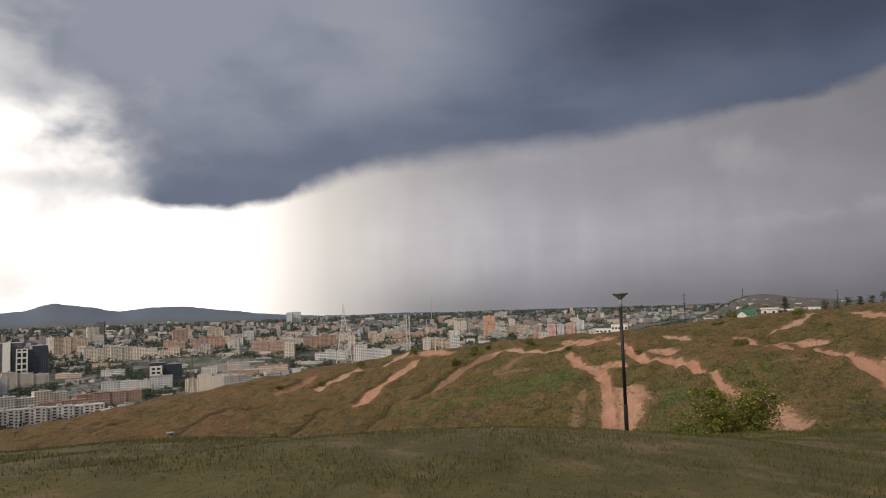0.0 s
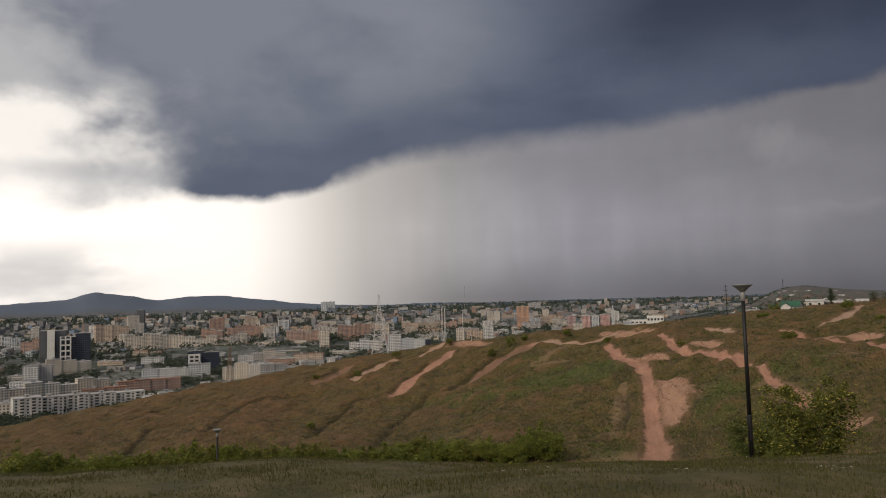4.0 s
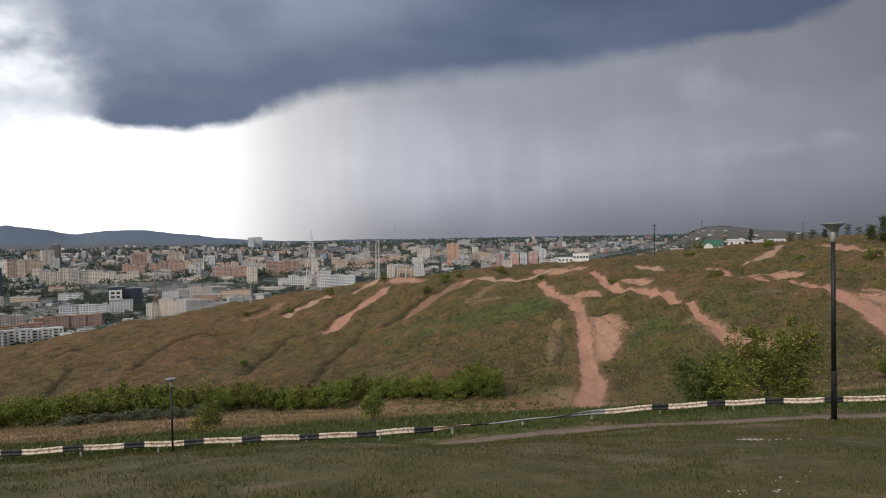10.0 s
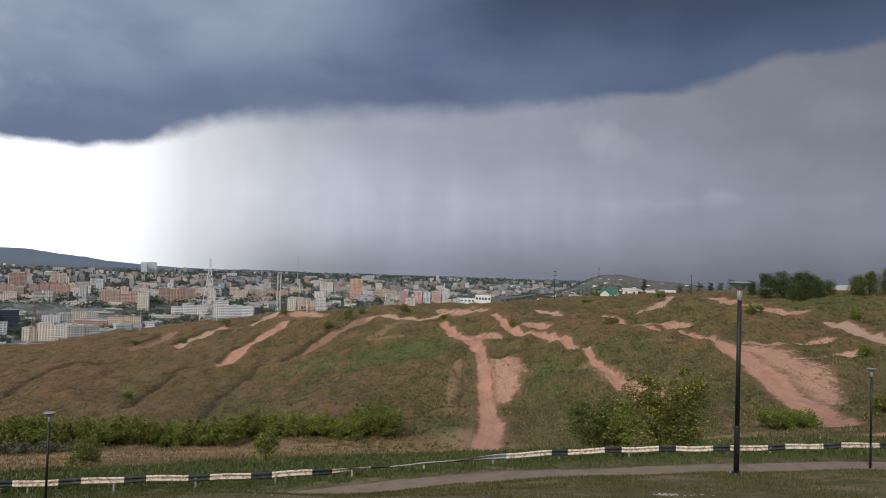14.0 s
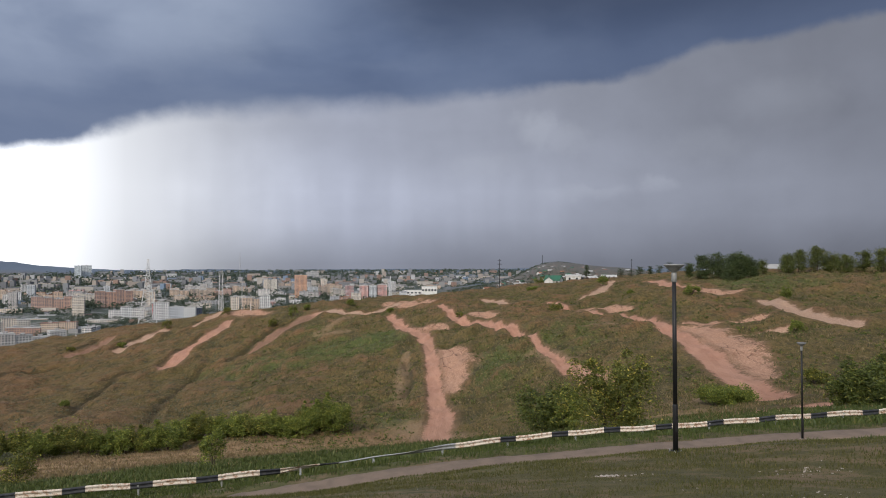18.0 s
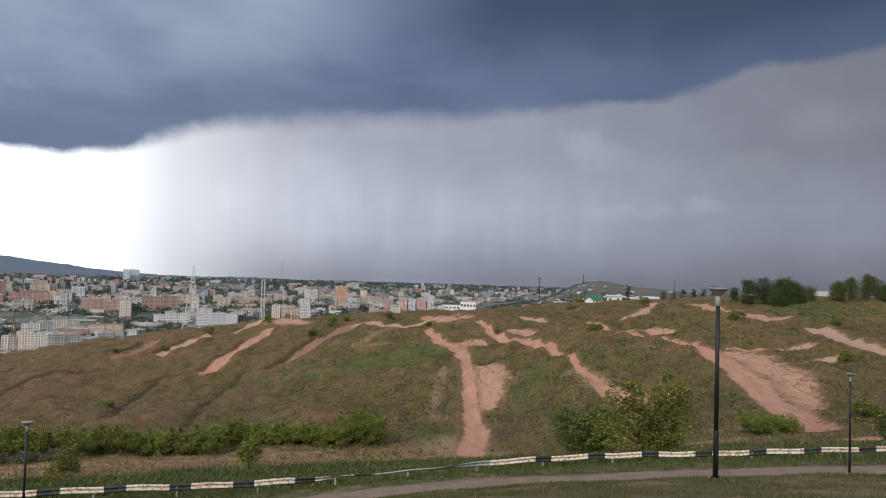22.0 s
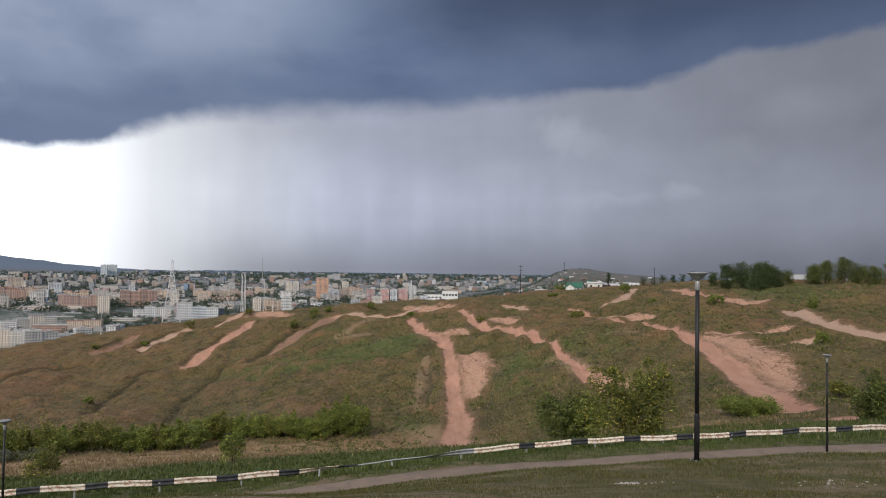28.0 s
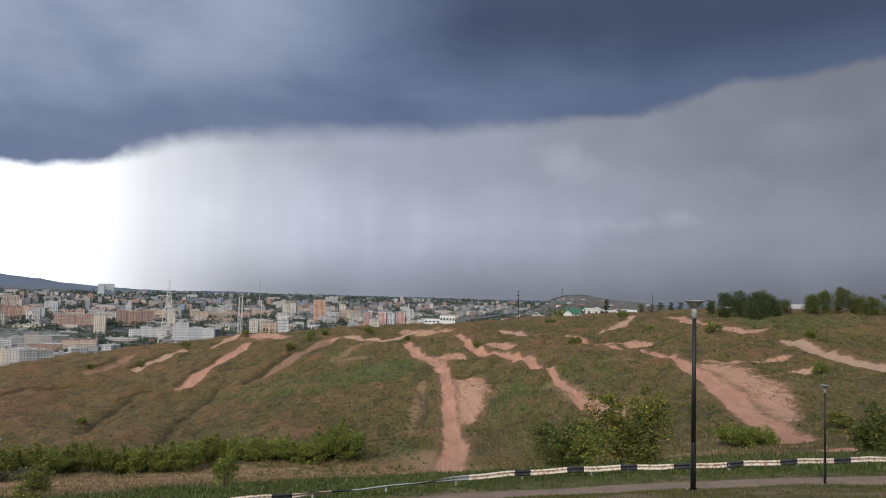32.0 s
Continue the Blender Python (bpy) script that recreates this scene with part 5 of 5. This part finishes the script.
def far_rise(x, y):
    r, b = math.hypot(x, y), math.degrees(math.atan2(x, y))
    return z_at(x, y) + (54 * math.exp(-((b - 9.8) / 3.4) ** 2) + 40 * math.exp(-((b - 15.5) / 5) ** 2) + 16 * math.exp(-((b - 4) / 2.6) ** 2)) * math.exp(-((r - 1750) / 420) ** 2)


far_trees()


def street():
    pts = [(-740, 1150), (-735, 1300), (-760, 1600), (-800, 1900), (-830, 2300)]
    rows = []
    for x, y in pts:
        z = plain_height(math.hypot(x, y)) + 1.2
        rows += [(x - 13, y, z), (x + 13, y, z)]
    tagged(mesh_object("road", rows, grid_faces(len(pts), 2)[:, ::-1], ASPHALT), "wide grey street running away between the blocks", "road", kind="structure")


street()


def cottage(x, y, w, d, h, turn, roof_mat, wall_mat, label, z=None, eaves=.5, pitch=.55):
    z = z_at(x, y) if z is None else z
    c = empty("cottage", x, y, z - .4, turn, label, "house", "cottages on the hill")
    h += .4
    part("wall", box(-w / 2, -d / 2, 0, w / 2, d / 2, h), wall_mat, c)
    bm = bmesh.new()
    rise = d * .5 * pitch
    e = d / 2 + eaves
    pr = [(-e, h - .15), (0, h + rise), (e, h - .15), (e, h - .35), (0, h + rise - .2), (-e, h - .35)]
    lo = [bm.verts.new((-w / 2 - eaves, p, q)) for p, q in pr]
    hi = [bm.verts.new((w / 2 + eaves, p, q)) for p, q in pr]
    for k in range(6):
        bm.faces.new((lo[k], lo[(k + 1) % 6], hi[(k + 1) % 6], hi[k]))
    bm.faces.new(lo[::-1])
    bm.faces.new(hi)
    part("roof", bm, roof_mat, c)
    bm = bmesh.new()
    for sx in (-1, 1):
        v = [bm.verts.new(p) for p in ((sx * w / 2, -d / 2, h), (sx * w / 2, d / 2, h), (sx * w / 2, 0, h + rise - .2))]
        bm.faces.new(v if sx > 0 else v[::-1])
    part("gable", bm, wall_mat, c)
    n = max(2, int(w / 3))
    for k in range(n):
        cx = -w / 2 + w * (k + .5) / n
        part("window", box(cx - .55, -d / 2 - .05, h * .40, cx + .55, -d / 2 + .02, h * .40 + 1.2), PANE, c)
    return c


# ---- cottages, masts and trees on the hill ----
WHITE_WALL = worn("whitewashed_wall", (.72, .71, .69), (.56, .54, .51), .5, .45, .7, .85, 0, .2, 5, vary=.08)
LOG_WALL = worn("weathered_board_wall", (.22, .16, .12), (.15, .11, .085), .8, .4, .7, .9, 0, .3, 6, vary=.2)
cottage(65.1, 475.5, 7.4, 5, 2.6, -12, ROOF, WHITE_WALL, "small white cottage with a flat grey roof on the hill", pitch=.15)
cottage(81.5, 442.7, 9.5, 8, 2.6, -28, ROOF_GREEN, WHITE_WALL, "white cottage with a green metal roof behind bushes", pitch=.75)
cottage(78.2, 440.0, 4.0, 5, 2.4, 72, ROOF_GREEN, WHITE_WALL, "white gabled porch house with green roof edges", pitch=.9)
cottage(89.1, 420.6, 8.4, 7, 3.9, -14, ROOF, WHITE_WALL, "white two-storey house with large dark windows", pitch=.12)
cottage(93.5, 426, 6, 5, 2.0, 8, ROOF, LOG_WALL, "low weathered board shed on the hilltop", pitch=.4)
cottage(150.5, 305, 6.5, 6, 1.8, -24, ROOF, LOG_WALL, "brown board cottage with a grey roof among trees", pitch=.6)
cottage(157.5, 303, 5.0, 6, 1.8, -30, ROOF, WHITE_WALL, "white cottage with a grey roof among trees", pitch=.5)
cottage(166.8, 293, 5.0, 5, 1.2, -30, ROOF, WHITE_WALL, "small white shed with a grey roof on the hilltop", pitch=.45)
cottage(122.5, 300, 5.4, 5, 1.2, -20, ROOF, WHITE_WALL, "small white shed half hidden by pines", pitch=.5)
cottage(109.0, 410, 5, 5, 1.4, -14, ROOF, WHITE_WALL, "low white house on the hill's edge", pitch=.4)
cottage(101.0, 425, 5, 5, 1.3, 10, ROOF, LOG_WALL, "low board house on the hill's edge", pitch=.4)
rng = np.random.RandomState(5)
for k in range(110):
    r, b = rng.uniform(1400, 1620), radians(rng.uniform(5, 21))
    x, y = r * math.sin(b), r * math.cos(b)
    cottage(x, y, rng.uniform(6, 12), rng.uniform(6, 8), rng.uniform(2.5, 5), rng.uniform(-50, 50), (ROOF, ROOF_RED, ROOF, ROOF_GREEN)[rng.randint(4)], (WHITE_WALL, LOG_WALL, LOG_WALL)[rng.randint(3)],
            "small cottage on the slope of a distant hill", z=far_rise(x, y))

# white halls behind the crest
def hall(x, y, z, w, d, h, label):
    b = empty("warehouse", x, y, z, -2, label, "building")
    part("wall", box(-w / 2, -d / 2, 0, w / 2, d / 2, h), WHITE_WALL, b)
    part("roof", box(-w / 2 - .3, -d / 2 - .3, h, w / 2 + .3, d / 2 + .3, h + .5), ROOF, b)
    for k in range(5):
        cx = -w / 2 + w * (k + .5) / 5
        part("window", box(cx - w * .06, -d / 2 - .1, h * .55, cx + w * .06, -d / 2 + .05, h * .75), PANE, b)


hall(19, 1850, -84, 39, 30, 27, "white concrete hall on the plain behind the crest")
hall(-25, 1852, -85, 48, 24, 18, "long low white hall beside a taller one")

def pylon(x, y, z, h, foot, name, label, mat, arms=(.60, .78), waist=.42, top=.035, bars=10, w=.30):
    """A lattice tower: four legs, cross bracing and arms."""
    t = empty(name, x, y, z, 18, label, "pylon")

    def half(k):
        s = k / bars
        return foot / 2 * ((1 - s / waist) + .22 * s / waist if s < waist else .22 - (.22 - top) * (s - waist) / (1 - waist))
    corners = ((-1, -1), (1, -1), (1, 1), (-1, 1))
    for cx, cy in corners:
        bm = bmesh.new()
        for k in range(bars):
            a, b = half(k), half(k + 1)
            beam((cx * a, cy * a, h * k / bars), (cx * b, cy * b, h * (k + 1) / bars), w, bm)
        part("leg", bm, mat, t)
    for k in range(bars):
        a, b, z0, z1 = half(k), half(k + 1), h * k / bars, h * (k + 1) / bars
        for i in range(4):
            (px, py), (qx, qy) = corners[i], corners[(i + 1) % 4]
            part("brace", beam((px * a, py * a, z0), (qx * b, qy * b, z1), w * .6, bmesh.new()), mat, t)
            part("brace", beam((qx * a, qy * a, z0), (px * b, py * b, z1), w * .6, bmesh.new()), mat, t)
            part("girt", beam((px * b, py * b, z1), (qx * b, qy * b, z1), w * .6, bmesh.new()), mat, t)
    for s in arms:
        bm = bmesh.new()
        for side in (-1, 1):
            beam((0, 0, h * s), (side * foot * .42, 0, h * s + .3), w * .7, bm)
            beam((0, 0, h * s + 1.8), (side * foot * .42, 0, h * s + .3), w * .6, bm)
        part("cross_arm", bm, mat, t)
    return t


def mast(x, y, z, h, rad, label, mat, arms=()):
    t = empty("mast", x, y, z, 10, label, "mast")
    part("pole", lathe([(rad, 0), (rad * .7, h)], 8), mat, t)
    part("footing", lathe([(rad * 2.2, -.3), (rad * 2.2, .3)], 8), CONCRETE, t)
    for s, n in arms:
        part("cross_arm", beam((-n, 0, h * s), (n, 0, h * s), rad * .9, bmesh.new()), mat, t)
    return t


STEEL_PALE = worn("pale_galvanised_steel", (.62, .63, .64), (.48, .48, .48), 1, .4, .7, .6, .0, .1, 20)
pylon(-135.3, 359, z_at(-135.3, 359), 31.8, 8.6, "pylon", "tall pale steel lattice pylon on the hill's shoulder", STEEL_PALE, arms=(.80,), waist=.72, top=.06, bars=12, w=.20)
pylon(-66, 1498.5, -91, 67, 19, "pylon", "pale steel lattice pylon with cross arms behind the crest", STEEL_PALE, arms=(.55, .68, .82), w=.50)
pylon(-204.8, 325.3, z_at(-204.8, 325.3), 18.6, 3.4, "lattice_mast", "dark rusty lattice mast in front of the town", LOG_WALL, arms=(.7, .85), waist=.8, top=.12, w=.13)
for off in (-.75, .75):
    pylon(-99 + off, 357, z_at(-99, 357), 18.4, 1.0, "lattice_mast", "slim pale lattice mast, one of a pair", STEEL_PALE, arms=(.3, .5, .98), waist=.9, top=.8, bars=12, w=.12)
mast(-88.1, 354.6, z_at(-88.1, 354.6), 15.4, .14, "pale steel light mast with a side arm", STEEL_PALE, ((.99, 1.2),))
mast(-124.6, 358.1, z_at(-124.6, 358.1), 9.6, .16, "short pale concrete mast on the crest", STEEL_PALE)
mast(-83.1, 351.5, z_at(-83.1, 351.5), 3.6, .16, "short pale concrete post on the crest", STEEL_PALE)
mast(-163.9, 345.8, z_at(-163.9, 345.8), 15.0, .14, "tall grey light mast in front of the town", STEEL_ZINC, ((.97, 1.4),))
mast(40.3, 372.6, z_at(40.3, 372.6), 15.2, .20, "dark wooden power pole with cross arms on the hill", STEEL_DARK, ((.95, 1.0), (.82, 1.2), (.68, .9)))
mast(118.5, 402.9, z_at(118.5, 402.9), 10.2, .17, "dark wooden power pole on the hilltop", STEEL_DARK, ((.92, .6),))
mast(291, 1725.6, far_rise(291, 1725.6), 24, .7, "thin radio mast on a distant hill", STEEL_DARK, ((.8, 2.0),))
mast(-731, 2909, -72, 118, 1.2, "tall thin radio mast far behind the town", STEEL_ZINC, ((.6, 3),))

# pines and broad-leaved trees along the hilltop
for k, (x, y, h, w) in enumerate(((103.6, 262, 9.2, 9.5), (107.5, 258, 9.6, 10), (110, 250, 10.6, 11), (113.5, 252, 9.6, 9.5), (116.3, 251, 8.2, 8.5), (106.5, 246, 6.4, 7.5), (104.5, 278, 5.8, 5.0))):
    pine(x, y, h * .9, w * .95, 60 + k, 3800, LEAF_DEEP, full=1.35)
for k, (x, y, h, w) in enumerate(((128.7, 249, 6.6, 6), (126.0, 262, 5.2, 5))):
    pine(x, y, h, w, 80 + k, 2800, LEAF_MID, "broad green tree with a rounded crown on the hilltop", full=1.45)
for k, (x, y, h, w) in enumerate(((98.9, 428.7, 9.0, 4.0), (128.1, 399.9, 6.4, 3.0))):
    pine(x, y, h, w, 95 + k, 1200, LEAF_DARK, "slim dark fir on the hilltop")
for k in range(16):
    x = 118 + k * 4.2
    pine(x * .93, 395 + (k * 29 % 17), 4.0 + (k * 13 % 5) * .6, 6.5, 100 + k, 700, LEAF_DARK, "low dark tree in a belt along the hilltop", "tree", "belt of trees")

for k, (deg, r, h, w) in enumerate(((27.3, 290, 6.4, 7), (28.0, 286, 7.6, 7.5), (29.2, 290, 8.2, 8), (30.0, 292, 6.8, 7), (31.0, 286, 6.0, 7), (32.0, 290, 7.0, 8), (33.2, 286, 8.0, 9), (34.6, 290, 8.0, 9), (30.6, 306, 6.0, 8))):
    pine(r * math.sin(radians(deg)), r * math.cos(radians(deg)), h, w, 140 + k, 3600, LEAF_MID, "broad green tree with a rounded crown on the hilltop", full=1.45)

# small bushes scattered over the hill
SCATTER = [(-118.1, 337, 4.6, 3.6), (-127.6, 309.5, 4, 2.2), (-57.8, 324.3, 4, 4.4), (-64, 309.5, 4, 4), (-52, 327.6, 3, 2.6), (72, 284.6, 4, 3.8), (42.8, 227.6, 5, 2.2), (80.7, 213.1, 5, 3.2),
           (80.4, 152.1, 3, 2.4), (-92.4, 344.1, 4, 3.2), (-109.8, 225.1, 3, 2.2), (-32.4, 324.1, 4, 2.4), (-149.1, 310.3, 3.6, 2), (70.7, 242.1, 3, 2), (98.2, 191.6, 3.4, 4.8),
           (76, 446, 9, 5), (73, 447, 7, 4), (-13, 300, 3, 2), (14, 262, 4, 1.8), (46, 300, 6, 2), (86, 118, 5, 3.4), (62, 112, 4, 2.4)]
for k, (x, y, w, h) in enumerate(SCATTER):
    bush(x, y, w, h, LEAF_GREEN if k % 3 else LEAF_YELLOW, 200 + k, 700, .20, "bush", "small green bush on the dry hillside", "bush", "bushes on the hill", .06, 14)

# the thicket along the gully
rng = np.random.RandomState(8)
for k in range(40):
    b = -47 + k * 1.03
    r = 150 + (k * 53 % 9) + np.interp(b, [-47, -30, -8], [-3, -3, 6])
    x, y = r * math.sin(radians(b)), r * math.cos(radians(b))
    big = rng.uniform(.85, 1.3) * 1.12 * float(np.interp(b, [-47, -24, -12, -5], [1.12, 1.0, .72, .8]))
    bush(x, y, 6.8 * big, 4.6 * big, (LEAF_THICKET, LEAF_GREEN, LEAF_THICKET, LEAF_YELLOW)[(k * 7) % 4], 300 + k, 1900, .22, "shrub", "leafy green shrub in the thicket along the gully", "shrub", "thicket along the gully", .08, 22)
bush(-19.5, 156, 8.4, 8.2, LEAF_GREEN, 350, 3600, .22, "bush", "tall dark green bush at the thicket's end", "bush", "", .1, 34)
bush(-24.2, 157, 5.2, 5.6, LEAF_GREEN, 351, 1900, .22, "bush", "green bush at the thicket's end", "bush", "", .1, 22)
for k in range(6):
    b = radians(-38 + k * 1.7)
    bush(141 * math.sin(b), 141 * math.cos(b), 5, 1.7, LEAF_GREY, 360 + k, 900, .2, "shrub", "low grey-green brush before the thicket", "shrub", "grey brush", .05, 16)
# young trees behind the rail
bush(-20.9, 72.7, 3.0, 3.9, LEAF_GREEN, 370, 620, .14, "sapling", "young green tree behind the guard rail", "tree", "", .05, 16, True)
bush(-40.5, 73.4, 4.2, 3.3, LEAF_YELLOW, 371, 800, .14, "sapling", "young yellowish tree behind the guard rail", "tree", "", .05, 18, True)

# ---- grass ----
def grass(name, rings, bearings, count, high, seed, label, lean=.35, thick=.006, mat=None):
    """Single bent blades on the slope, thinning and bunching as they grow."""
    rng = np.random.RandomState(seed)
    r = np.sqrt(rng.uniform(rings[0] ** 2, rings[1] ** 2, count * 2))
    b = np.radians(rng.uniform(bearings[0], bearings[1], count * 2))
    x, y = r * np.sin(b), r * np.cos(b)
    keep = waves(x, y, 2.3, seed, 3) + rng.normal(size=len(x)) * .55 > -.1
    near = np.interp(np.degrees(b), BEARING, RING_R[1])
    keep &= ~((r > near - .25) & (r < near + 1.7))
    x, y = x[keep][:count], y[keep][:count]
    n = len(x)
    z = ground(x, y) - .01
    h = high * rng.uniform(.35, 1.15, n) * (1 + .35 * waves(x, y, 3.1, seed + 1, 2))
    a = rng.uniform(0, 6.2832, n)
    t = thick * rng.uniform(.7, 1.5, n)
    dx, dy = np.cos(a), np.sin(a)
    l = rng.uniform(0, lean, n) * h
    c = a + rng.uniform(-1, 1, n)
    base = np.stack([x, y, z], 1)
    side = np.stack([-dy * t, dx * t, np.zeros(n)], 1)
    bend = np.stack([np.cos(c) * l * .35, np.sin(c) * l * .35, h * .55], 1)
    tip = np.stack([np.cos(c) * l, np.sin(c) * l, h], 1)
    v = np.stack([base - side, base + side, base + bend + side * .7, base + tip, base + bend - side * .7], 1).reshape(-1, 3)
    f = np.arange(n * 5).reshape(-1, 5)
    return tagged(mesh_object(name, v, f, mat or BLADES), label, "grass", kind="stuff")


grass("grass", (.5, 14), (-75, 130), 140000, .050, 1, "short mown grass with dry blades on the near slope", thick=.0045)
grass("grass", (13.5, 34), (-50, 44), 150000, .075, 2, "short grass on the brow of the slope", thick=.008)
grass("verge_grass", (36.5, 47), (-46, 44), 40000, .20, 3, "green verge grass between footpath and guard rail", thick=.016, mat=BLADES_GREEN)


def tussocks(name, rings, bearings, count, high, seed, mat, label, dryness):
    """Clumps of long grass on the open hill, off the trails."""
    rng = np.random.RandomState(seed)
    r, deg = rng.uniform(*rings, count), rng.uniform(*bearings, count)
    b = np.radians(deg)
    x, y = r * np.sin(b), r * np.cos(b)
    patch = waves(x, y, 38, 11, 3) * .5 + waves(x, y, 9, 12, 2) * .35 + rng.normal(size=count) * .30
    keep = (worn_line(x, y, TRAILS) < -.12) & (worn_line(x, y, CLAY) < -.05) & (dryness(r, deg) + patch > .0)
    x, y = x[keep], y[keep]
    n = len(x)
    z = ground(x, y) - hollow(x, y) - .05
    base = np.stack([x, y, z], 1)
    out = []
    for k in range(3):
        a = rng.uniform(0, 6.2832, n)
        h = high * rng.uniform(.45, 1.25, n)
        w = h * rng.uniform(.10, .26, n)
        side = np.stack([np.cos(a) * w, np.sin(a) * w, np.zeros(n)], 1)
        foot = base + np.stack([rng.normal(size=n), rng.normal(size=n), np.zeros(n)], 1) * .25
        tip = foot + np.stack([rng.normal(size=n) * .3 * h, rng.normal(size=n) * .3 * h, h], 1)
        out.append(np.stack([foot - side, foot + side, tip], 1))
    v = np.concatenate(out).reshape(-1, 3)
    tagged(mesh_object(name, v, np.arange(len(v)).reshape(-1, 3), mat), label, "grass", kind="stuff")


def greener(r, deg):
    wet = np.where(r < 95, .45, np.interp(deg, [-50, -24, -14, -4, 10, 40], [-.75, -.60, .10, .12, .15, .12]))
    return np.where((r > 95) & (r < 148) & (deg < 0), -1.0, wet)


def drier(r, deg):
    return np.where((r > 95) & (r < 148) & (deg < 0), 1.0, np.where(r < 95, -.55, np.interp(deg, [-50, -24, -14, 40], [.45, .35, -.05, -.08])))


tussocks("tall_grass", (47, 92), (-52, 42), 60000, .42, 30, BLADES_GREEN, "tall lush grass below the guard rail", lambda r, deg: np.interp(r, [47, 80, 92], [.9, .55, .1]))
tussocks("hill_grass", (88, 400), (-52, 42), 130000, .42, 31, BLADES, "long green grass in clumps on the hillside", greener)
tussocks("dry_hill_grass", (72, 400), (-52, 42), 130000, .42, 32, STRAW, "dry straw-coloured grass in clumps on the hillside", drier)


def weeds(name, rings, bearings, count, seed, mat, label):
    """Low leafy weeds and brush in the hollows of the hill."""
    rng = np.random.RandomState(seed)
    r, b = rng.uniform(*rings, count), np.radians(rng.uniform(*bearings, count))
    x, y = r * np.sin(b), r * np.cos(b)
    low = waves(x, y, 46, 3, 4) * .5 + waves(x, y, 13, 9, 2) * .5 + rng.normal(size=count) * .35
    keep = (low < -.05) & (worn_line(x, y, TRAILS) < -.4) & (worn_line(x, y, CLAY) < -.2)
    x, y = x[keep], y[keep]
    size = rng.uniform(.25, .70, len(x)) * (1 + .4 * waves(x, y, 17, seed, 2))
    z = ground(x, y) - hollow(x, y)
    v, f = leaves(np.stack([x, y, z + size * .35, size], 1), len(x) * 8, 1.0, .24, rng, .7)
    tagged(mesh_object(name, v, f, mat), label, "weeds", kind="stuff")


weeds("weeds", (120, 330), (-14, 38), 14000, 41, LEAF_MID, "dark green weeds in the hollows of the hillside")
weeds("weeds", (150, 340), (-50, -14), 5000, 42, LEAF_GREY, "low grey-green weeds on the dry hillside")

# ---- loose stones in the grass ----
def stone(x, y, size, seed):
    rng = np.random.RandomState(seed)
    bm = bmesh.new()
    bmesh.ops.create_icosphere(bm, subdivisions=2, radius=size)
    for v in bm.verts:
        k = 1 + .35 * noise.noise(v.co / size * 1.1 + Vector((seed, 0, 0)))
        v.co = Vector((v.co.x * k * 1.3, v.co.y * k, v.co.z * k * .55))
    me = bpy.data.meshes.new("stone")
    bm.to_mesh(me)
    bm.free()
    me.materials.append(STONE)
    ob = new("stone", me)
    ob.matrix_world = pose(x, y, z_at(x, y) + size * .02, 0, 0, rng.uniform(0, 360))
    tagged(ob, "small pale broken stone lying in short grass", "stone", "stones in the grass")


rng = np.random.RandomState(77)
for cx, cy, n, spread, size in ((3.15, 11.95, 22, .20, .030), (3.45, 11.7, 8, .25, .022), (6.3, 11.75, 20, .28, .026), (6.0, 11.3, 8, .35, .018), (2.2, 6.7, 8, .25, .014), (1.75, 6.0, 12, .16, .014), (3.6, 5.2, 9, .25, .012), (4.4, 8.0, 10, .35, .016)):
    for k in range(n):
        stone(cx + rng.normal() * spread, cy + rng.normal() * spread * .7, rng.uniform(.4, 1.1) * size, int(rng.randint(1000)))
for k in range(24):
    stone(rng.uniform(-6, 9), rng.uniform(5.5, 16), rng.uniform(.006, .014), 2000 + k)
